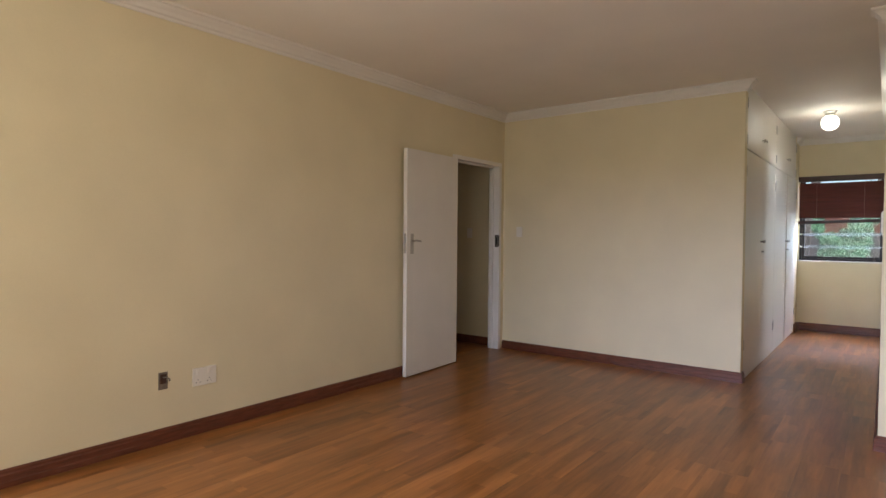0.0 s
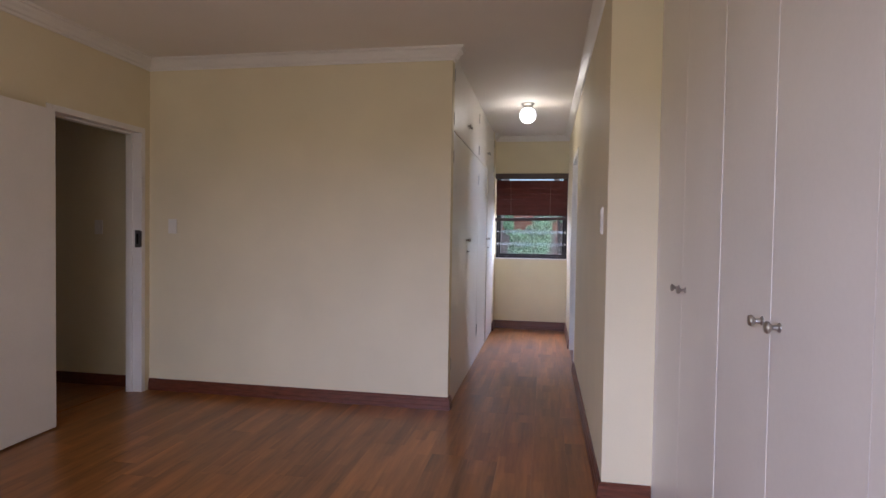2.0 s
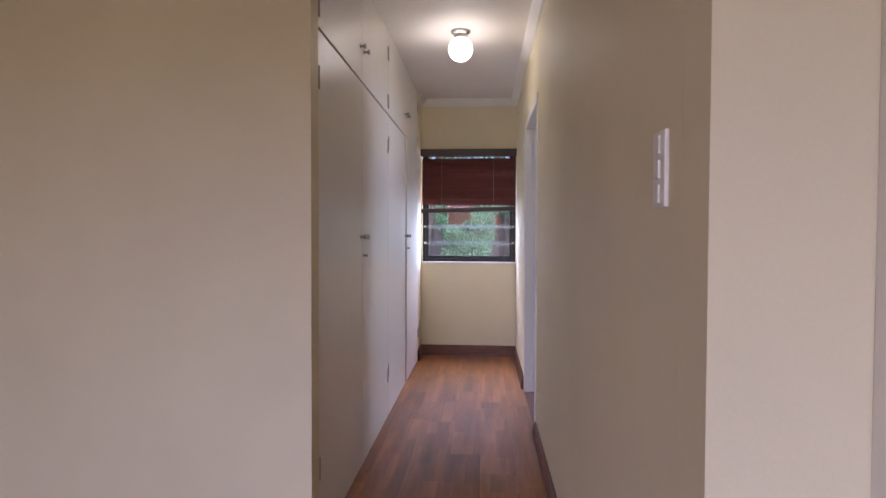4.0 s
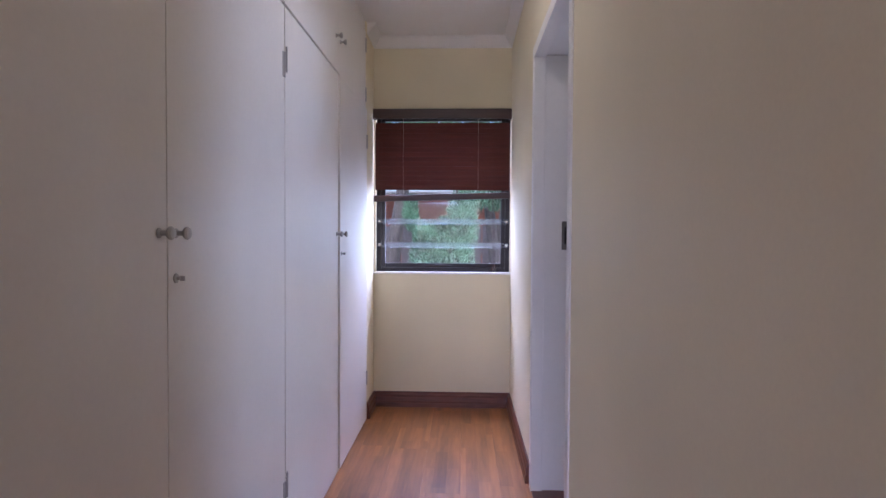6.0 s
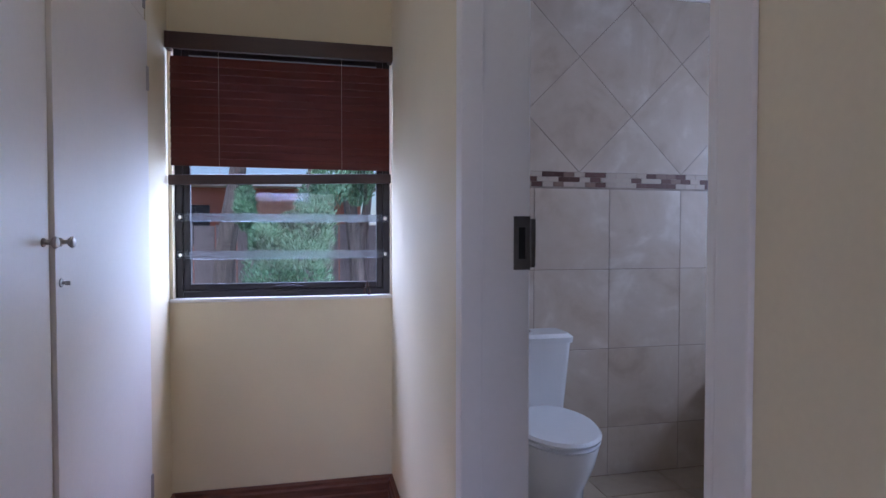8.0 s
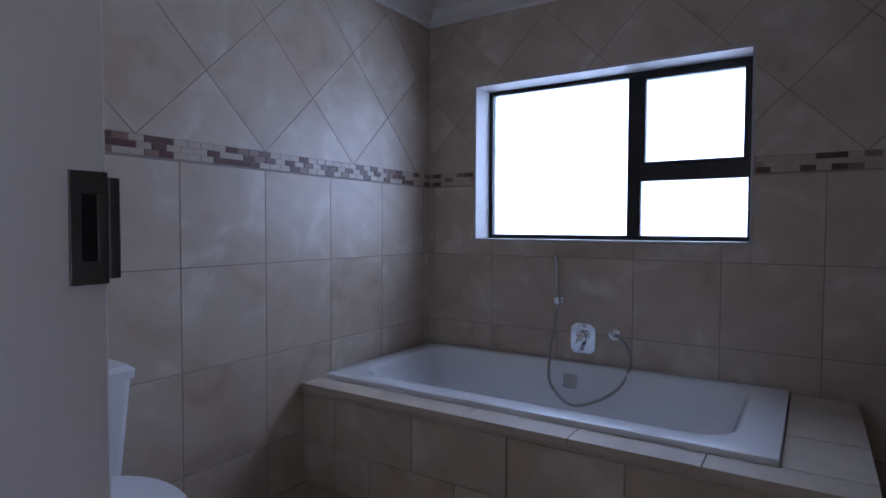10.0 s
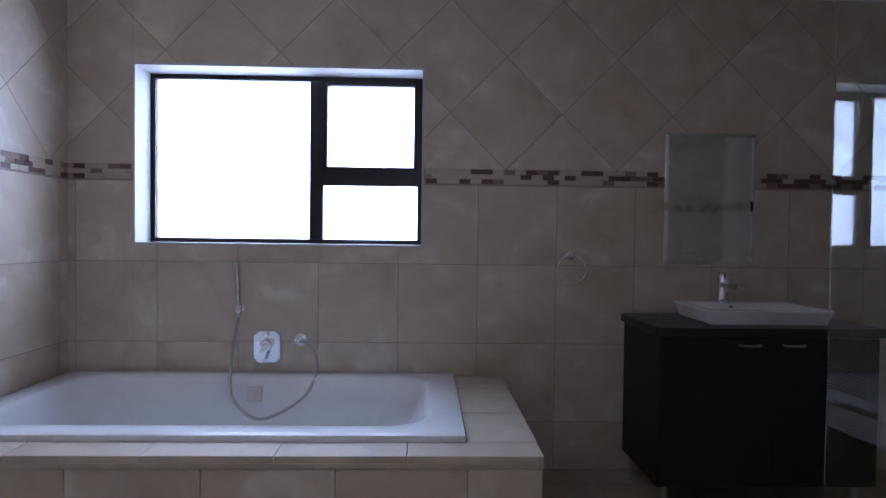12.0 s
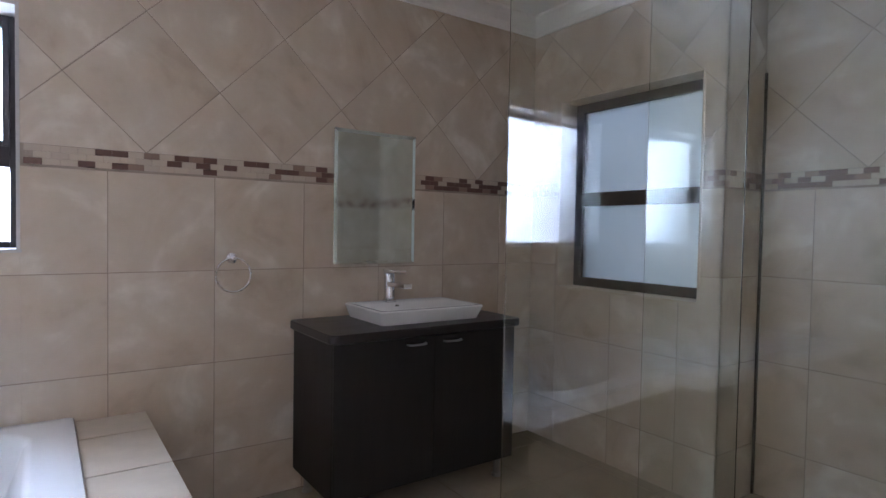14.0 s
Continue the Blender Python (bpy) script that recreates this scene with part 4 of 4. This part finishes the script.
loft(bm, [rounded_ring(-0.203, 0.203, -0.195, -0.008, 0.035, 0.742), rounded_ring(-0.205, 0.205, -0.197, -0.008, 0.035, 0.768), rounded_ring(-0.185, 0.185, -0.18, -0.012, 0.03, 0.785)])
part("tank_lid", bm, CERAM, to, "", True)
bm = bmesh.new()
put_lathe(bm, [(0.020, 0), (0.020, 0.004), (0.016, 0.006)], Matrix.Translation((0, -0.10, 0.785)), 16)
part("flush_button", bm, CHROME, to, "round chrome flush button")

# ---- shower glass ----
for x0, x1, y, turn in ((-0.44, 0.16, 0.965, 2.0), (-0.90, 0.14, 0.42, 0.0)):
    sg = root("shower_screen", "clear frameless greenish glass shower screen", "shower screen", "shower screens", at=pose(2.026, y, 0, 0, 0, turn))
    y = 0.0
    g = part("pane", boxes(((x0, y - 0.002, 0.010), (x1, y + 0.002, 2.40)), bevel=0.0006), SHOWERG, sg, "clear glass sheet")
    g.visible_shadow = False
    for x in (x0 + 0.1, x1 - 0.1):
        part("clamp", boxes(((x - 0.025, y - 0.014, 0.0), (x + 0.025, y - 0.0025, 0.045)), ((x - 0.025, y + 0.0025, 0.0), (x + 0.025, y + 0.014, 0.045)), ((x - 0.025, y - 0.014, 0.0), (x + 0.025, y + 0.014, 0.010)), bevel=0.001), CHROME, sg, "small chrome floor clamp")
structure("trim_corner_strip", boxes(((JX - 0.012, BS2, 0.0), (JX - 0.001, BS2 + 0.012, 2.06)), bevel=0.002), BRASSD, "slim dark metal strip in the tiled corner", "trim")

ORIGIN = HOME

# ---- garden outside the passage window ----
# Unseen slab and wall, added to keep sun and sky off the shower window.
structure("roof_eave", boxes(((1.95, -2.25, 2.56), (4.2, -0.80, 2.66))), PLASTER, "unseen plastered slab added to keep sun off the shower window", "roof")
structure("wall_yard", boxes(((1.95, -2.75, -0.25), (6.0, -2.6, 3.0))), PLASTER, "unseen plastered wall added to dim the shower window panes", "wall")
structure("ground", boxes(((-60, BY1 + 0.25, -0.35), (60, 80, -0.25)), ((-60, -80, -0.35), (60, YS - 0.2, -0.25))), GROUND, "dry garden ground", "ground")
fe = root("garden_fence", "weathered brown wooden garden fence", "fence")
pal = part("paling", boxes(((-0.12, -0.012, 0), (0.12, 0.012, 1.62)), bevel=0.004), FENCE, fe)
for k in range(28):
    s = pal if k == 0 else pal.copy()
    if k:
        scene.collection.objects.link(s)
    s.matrix_basis = pose(-3.2 + k * 0.25, 8.6 + random.uniform(-0.01, 0.01), -0.25 + random.uniform(-0.02, 0.02))
for z in (0.25, 0.95):
    part("rail", boxes(((-3.4, 8.615, z), (3.8, 8.66, z + 0.08))), FENCE, fe)
ho = root("neighbour_house", "orange plastered house with pale roof beyond the fence", "house")
part("wall", boxes(((-7, 15.0, -0.25), (1.7, 20, 2.3))), BRICKO, ho)
part("roof", boxes(((-7.4, 14.4, 2.3), (2.1, 20.5, 2.36)), bevel=0.02), ROOFM, ho, "pale roof edge")
h_w = part("window", boxes(((-2.9, 14.95, 1.0), (-1.7, 15.05, 1.9))), ALU, ho, "dark window")


def leaf_cloud(name, trunk_path, radii, blobs, n, size, label, leaf_mat=None):
    t = root(name, label, "tree")
    bm = bmesh.new()
    for path, rr in zip(trunk_path, radii):
        pts = spline(path, 5)
        put_tube(bm, pts, [rr[0] + (rr[1] - rr[0]) * i / (len(pts) - 1) for i in range(len(pts))], 9)
    part("trunk", bm, BARK, t, "grey rough bark", True)
    if n:
        verts, faces = [], []
        rnd = random.Random(name + str(n))
        for _ in range(n):
            cx, cy, cz, rx, rz = rnd.choice(blobs)
            d = Vector((rnd.gauss(0, 1), rnd.gauss(0, 1), rnd.gauss(0, 1))).normalized() * rnd.uniform(0.45, 1.0)
            c = Vector((cx + d.x * rx, cy + d.y * rx, cz + d.z * rz))
            up = Vector((d.x * 0.5 + rnd.uniform(-0.4, 0.4), d.y * 0.5 + rnd.uniform(-0.4, 0.4), rnd.uniform(0.3, 1.0))).normalized()
            side = up.cross(Vector((rnd.uniform(-1, 1), rnd.uniform(-1, 1), rnd.uniform(-1, 1)))).normalized()
            L, W = size * rnd.uniform(0.7, 1.4), size * 0.22
            i = len(verts)
            verts += [c - side * W * 0.4, c + side * W * 0.4, c + up * L * 0.5 + side * W, c + up * L, c + up * L * 0.5 - side * W]
            faces.append((i, i + 1, i + 2, i + 3, i + 4))
        me = bpy.data.meshes.new("crown")
        me.from_pydata(verts, [], faces)
        me.materials.append(leaf_mat or LEAF)
        o = new("crown", me)
        o.parent = t
        tagged(o, "feathery pale green leaves", kind="stuff")


leaf_cloud("conifer_tree", [[(0.42, 6.3, -0.25), (0.46, 6.3, 0.6), (0.60, 6.35, 2.0)]], [(0.05, 0.015)],
           [(0.26, 6.2, 0.80, 0.26, 0.44), (0.52, 6.25, 0.85, 0.26, 0.50), (0.62, 6.35, 1.35, 0.19, 0.45), (0.76, 6.4, 1.85, 0.20, 0.40),
            (0.02, 6.45, 1.48, 0.09, 0.22), (0.22, 6.3, 1.18, 0.16, 0.20), (0.40, 6.35, 1.20, 0.10, 0.25), (1.02, 6.6, 1.75, 0.16, 0.25)], 24000, 0.036, "feathery light green conifer outside the window")
leaf_cloud("garden_tree", [[(1.08, 6.9, -0.25), (1.04, 6.9, 0.9), (0.97, 6.9, 1.5), (0.86, 6.9, 2.5)], [(1.03, 6.9, 1.0), (1.13, 6.9, 1.5), (1.20, 6.9, 2.4)]], [(0.10, 0.05), (0.06, 0.03)],
           [(1.2, 7.2, 2.8, 0.9, 0.5), (0.3, 7.4, 2.9, 0.9, 0.5)], 1500, 0.10, "grey-barked forked garden tree")
leaf_cloud("garden_tree", [[(-0.35, 7.6, -0.25), (-0.33, 7.6, 0.9), (-0.2, 7.6, 1.8), (-0.1, 7.6, 2.6)]], [(0.13, 0.07)], [(-0.3, 7.9, 2.9, 0.9, 0.5)], 900, 0.10, "thick grey garden tree trunk")


# ---- tiles, mosaic and planks ----
ORIGIN = BATHROOM


def clip_poly(poly, u0, u1, v0, v1):
    """The part of a polygon of (u, v) points inside a rectangle."""
    for ax, lim, keep in ((0, u0, 1), (0, u1, -1), (1, v0, 1), (1, v1, -1)):
        out = []
        for i, p in enumerate(poly):
            q = poly[(i + 1) % len(poly)]
            a, b = keep * (p[ax] - lim), keep * (q[ax] - lim)
            if a >= 0:
                out.append(p)
            if (a >= 0) != (b >= 0):
                t = a / (a - b)
                out.append((p[0] + (q[0] - p[0]) * t, p[1] + (q[1] - p[1]) * t))
        poly = out
        if len(poly) < 3:
            return []
    return poly


def area2(poly):
    return abs(sum(p[0] * q[1] - q[0] * p[1] for p, q in zip(poly, poly[1:] + poly[:1])))


def tile_mesh(polys, to_world, depth, edge=0.0015):
    verts, faces = [], []
    for poly in polys:
        n, i = len(poly), len(verts)
        c = (sum(p[0] for p in poly) / n, sum(p[1] for p in poly) / n)
        for k, ins in ((0, 0.0), (depth - edge * 0.8, 0.0), (depth, edge)):
            for p in poly:
                d = math.hypot(p[0] - c[0], p[1] - c[1]) or 1
                s = 1 - ins / d
                verts.append(to_world(c[0] + (p[0] - c[0]) * s, c[1] + (p[1] - c[1]) * s, k))
        for a in (0, n):
            faces += [(i + a + j, i + a + (j + 1) % n, i + a + n + (j + 1) % n, i + a + n + j) for j in range(n)]
        faces.append(tuple(range(i + 2 * n, i + 3 * n)))
    me = bpy.data.meshes.new("tile")
    me.from_pydata(verts, [], faces)
    return me


def add_tile(polys, to_world, depth, material, parent, name="tile"):
    polys = [p for p in polys if len(p) > 2 and area2(p) > 2e-5]
    if not polys:
        return
    me = tile_mesh(polys, to_world, depth)
    bm = bmesh.new()
    bm.from_mesh(me)
    bmesh.ops.recalc_face_normals(bm, faces=bm.faces)
    bm.to_mesh(me)
    bm.free()
    me.materials.append(material)
    o = new(name, me)
    o.parent = parent


def rects_around(u0, u1, v0, v1, hole=None):
    if not hole:
        return [(u0, u1, v0, v1)]
    a, b, c, d = hole
    out = [(u0, a, v0, v1), (b, u1, v0, v1), (max(a, u0), min(b, u1), v0, c), (max(a, u0), min(b, u1), d, v1)]
    return [r for r in out if r[1] > r[0] + 1e-4 and r[3] > r[2] + 1e-4]


P, G = 0.4125, 0.0018
B0, B1 = 1.497, 1.572
chip_w, chip_h = 0.058, (B1 - B0) / 3


def tile_wall(wall, to_world, u0, u1, ucol, udiag, hole=None, zlow=0.0, chips=True):
    """Square tiles below the mosaic band, tiles on their corner above it. ucol: an upright joint; udiag: where a corner touches the band."""
    low = [r for r in rects_around(u0, u1, zlow, B0 - G, hole and (hole[0], hole[1], hole[2], min(hole[3], B0)))] if hole and hole[2] < B0 else [(u0, u1, zlow, B0 - G)]
    k0 = math.floor((u0 - ucol) / P)
    u = ucol + k0 * P
    while u < u1:
        for z in (0.664 - 2 * P, 0.664 - P, 0.664, 0.664 + P):
            sq = [(u + G, z + G), (u + P - G, z + G), (u + P - G, z + P - G), (u + G, z + P - G)]
            add_tile([clip_poly(sq, *r) for r in low], to_world, 0.008, TILE, wall)
        u += P
    top = rects_around(u0, u1, B1 + G, ZB - 0.05, hole and (hole[0], hole[1], max(hole[2], B1), hole[3])) if hole and hole[3] > B1 else [(u0, u1, B1 + G, ZB - 0.05)]
    band = rects_around(u0, u1, B0 - G, B1 + G, hole and (hole[0], hole[1], B0 - G, B1 + G) if hole and hole[2] < B0 else None)
    for r in low + band + top:
        add_tile([[(r[0], r[2]), (r[1], r[2]), (r[1], r[3]), (r[0], r[3])]], to_world, 0.0066, GROUT, wall, "grout_bed")
    h = P / math.sqrt(2)
    for row in range(0, 5):
        zc = B1 + h * row
        uu = udiag + (h if row % 2 == 0 else 0)
        k0 = math.floor((u0 - uu) / (2 * h)) - 1
        for k in range(k0, k0 + int((u1 - u0) / (2 * h)) + 4):
            c = uu + 2 * h * k
            q = h - G * 1.4
            add_tile([clip_poly([(c - q, zc), (c, zc - q), (c + q, zc), (c, zc + q)], *r) for r in top], to_world, 0.008, TILE, wall)
    if not chips:
        return
    base = tile_mesh([[(0.0004, 0.0004), (chip_w - 0.0004, 0.0004), (chip_w - 0.0004, chip_h - 0.0004), (0.0004, chip_h - 0.0004)]], lambda a, b, d: to_world(a, b, d) - to_world(0, 0, 0), 0.0085)
    base.materials.append(MOSAIC)
    for row in range(3):
        u = u0 + (chip_w / 2 if row == 1 else 0)
        while u + chip_w <= u1 + 0.01:
            if not (hole and hole[0] - chip_w < u < hole[1] and hole[2] < B0):
                o = new("mosaic_chip", base)
                o.parent = wall
                o.location = to_world(u, B0 + row * chip_h, 0)
            u += chip_w


def wall_of(name):
    return bpy.data.objects[name]


tile_wall(wall_of("wall_bath_east"), lambda u, v, d: Vector((BX1 + 0.008 - d, u, v)), BS, BY1, 2.148, 1.595, BWIN)
tile_wall(wall_of("wall_bath_north"), lambda u, v, d: Vector((u, BY1 + 0.008 - d, v)), BX0, BX1, 2.443, 2.443)
tile_wall(wall_of("wall_bath_south"), lambda u, v, d: Vector((u, BS - 0.008 + d, v)), JX, BX1, 3.53, 3.3, SWIN)
tile_wall(wall_of("wall_bath_recess"), lambda u, v, d: Vector((u, BS2 - 0.008 + d, v)), BX0, JX, 2.25, 2.05)
ret = structure("wall_bath_return", boxes(((JX + 0.008, BS2, 0), (JX + 0.05, BS - 0.009, ZB))), GROUT, "narrow tiled return of the shower wall", "wall")
tile_wall(ret, lambda u, v, d: Vector((JX + 0.008 - d, u, v)), BS2, BS, BS2, BS2, chips=True)
din = structure("wall_bath_west", box_with_holes("x", BX0 - 0.001, BX0 + 0.001, BS2, BY1, 0, ZB, [(1.533, 2.553, 0, 2.14)]), GROUT, "tiled bathroom side of the passage wall", "wall")
tile_wall(din, lambda u, v, d: Vector((BX0 + d, u, v)), BS2, 1.52, BS2, BS2)
tile_wall(din, lambda u, v, d: Vector((BX0 + d, u, v)), 2.566, BY1, BY1, BY1)

# bath surround tiles
FY = (1.60, 1.855, 2.30, 2.745, 3.19, 3.635, BY1)
for a, b in zip(FY, FY[1:]):
    for z0, z1, sh in ((0.0, 0.20, 0.21), (0.20, 0.445, 0.0)):
        lo, hi = a + G, b - G
        add_tile([[(max(1.60 + G, lo - sh), z0 + G), (hi - sh, z0 + G), (hi - sh, z1 - G), (max(1.60 + G, lo - sh), z1 - G)]], lambda u, v, d: Vector((2.672 - d, u, v)), 0.010, TILE, deck)
add_tile([[(3.635 - 0.21 + G, 0.20 - 0.20 + G), (BY1 - G, G), (BY1 - G, 0.20 - G), (3.635 - 0.21 + G, 0.20 - G)]], lambda u, v, d: Vector((2.6725 - d, u, v)), 0.0085, TILE, deck)
for a, b in ((2.662, 3.0), (3.0, 3.4), (3.4, BX1)):
    for z0, z1 in ((0.0, 0.20), (0.20, 0.445)):
        add_tile([[(a + G, z0 + G), (b - G, z0 + G), (b - G, z1 - G), (a + G, z1 - G)]], lambda u, v, d: Vector((u, 1.622 - d, v)), 0.010, TILE, deck)
SURF = mat("pale_beige_deck_tile", (0.54, 0.46, 0.36), 0.38, vary=0.14, scale=3, fine=12, rand=0.12, bump=0.0)
for a, b in ((1.60, 2.06), (2.06, 2.50), (2.50, 2.94), (2.94, 3.38), (3.38, BY1)):
    part("deck_tile", boxes(((2.648, a + (0.0 if a == 1.6 else G * 0.7), 0.464), (TX0 - 0.003, b - G * 0.7, 0.490)), bevel=0.003), SURF, deck)
for a, b in ((TX0, 3.12), (3.123, 3.50), (3.503, BX1 - 0.001)):
    part("deck_tile", boxes(((a, 1.598, 0.464), (b - 0.002, TY0 - 0.003, 0.490)), bevel=0.003), SURF, deck)
part("edge_lip", sweep([(BX1, 1.622), (2.672, 1.622), (2.672, BY1)], [(0, 0.464), (0, 0.438), (0.013, 0.440), (0.020, 0.448), (0.024, 0.464)]), SURF, deck, "rounded beige edge lip")

# bathroom floor tiles
fl = structure("floor_bathroom", boxes(((XR - 0.073, BS2, -0.0098), (BX1, BY1, -0.0075))), GROUT, "beige tiled bathroom floor", "floor")
u = BX0
while u < BX1:
    v = BS2
    while v < BY1:
        sq = [(u + G, v + G), (min(u + P, BX1) - G, v + G), (min(u + P, BX1) - G, min(v + P, BY1) - G), (u + G, min(v + P, BY1) - G)]
        if not (u > 2.75 and v > 1.65) and not (u > JX and v + P < BS):
            add_tile([sq], lambda a, b, d: Vector((a, b, -0.008 + d)), 0.008, FTILE, fl)
        v += P
    u += P
part("threshold", boxes(((XR - 0.074, D2[0] + 0.088, -0.0075), (BX0 - 0.002, D2[1] + 0.003, 0.004)), bevel=0.002), SKIRT, fl, "dark wooden threshold strip")

ORIGIN = HOME
# laminate planks
pf = structure("floor_bedroom", boxes(((-4.0, YS, -0.0099), (XR, YE, -0.0075)), ((XR, YS, -0.0099), (CUPX + 0.6, PIER, -0.0075))), UNDER, "cherry brown laminate plank floor", "floor")
PW, PL = 0.193, 1.29
cache = {}
rnd = random.Random(5)
x = XL - 0.2
while x < CUPX + 0.03:
    y = YS - rnd.uniform(0, PL)
    top = YE if x < XR - 0.02 else PIER
    if x + PW > XR and x < XR:
        top = YE
    if x + PW < -0.02:
        top = 0.14 if x < XL + 0.05 else 0.0
    while y < top:
        for lo, hi in ((YS, min(top, 0.0)), (0.0, top)):
            y0, y1 = max(y, lo), min(y + PL, hi)
            x0, x1 = x, min(x + PW, CUPX + 0.03)
            if lo == 0.0 and top == YE:
                x0 = max(x0, -0.03)
            if y1 - y0 > 0.004:
                key = (round(x1 - x0, 3), round(y1 - y0, 3))
                if key not in cache:
                    w, l = key
                    me = bpy.data.meshes.new("plank")
                    me.from_pydata([(a, b, d) for d in (0, 0.008) for a, b in ((0.0001, 0.0001), (w - 0.0001, 0.0001), (w - 0.0001, l - 0.0001), (0.0001, l - 0.0001))], [],
                                   [(4, 5, 6, 7), (0, 1, 5, 4), (1, 2, 6, 5), (2, 3, 7, 6), (3, 0, 4, 7)])
                    me.materials.append(PLANK)
                    cache[key] = me
                o = new("plank", cache[key])
                o.parent = pf
                o.location = (x0, y0, -0.008)
        y += PL
    x += PW
part("hall_planks", boxes(((-3.9, -3.1, -0.007), (XL - 0.21, 0.13, 0.0))), PLANK, pf)
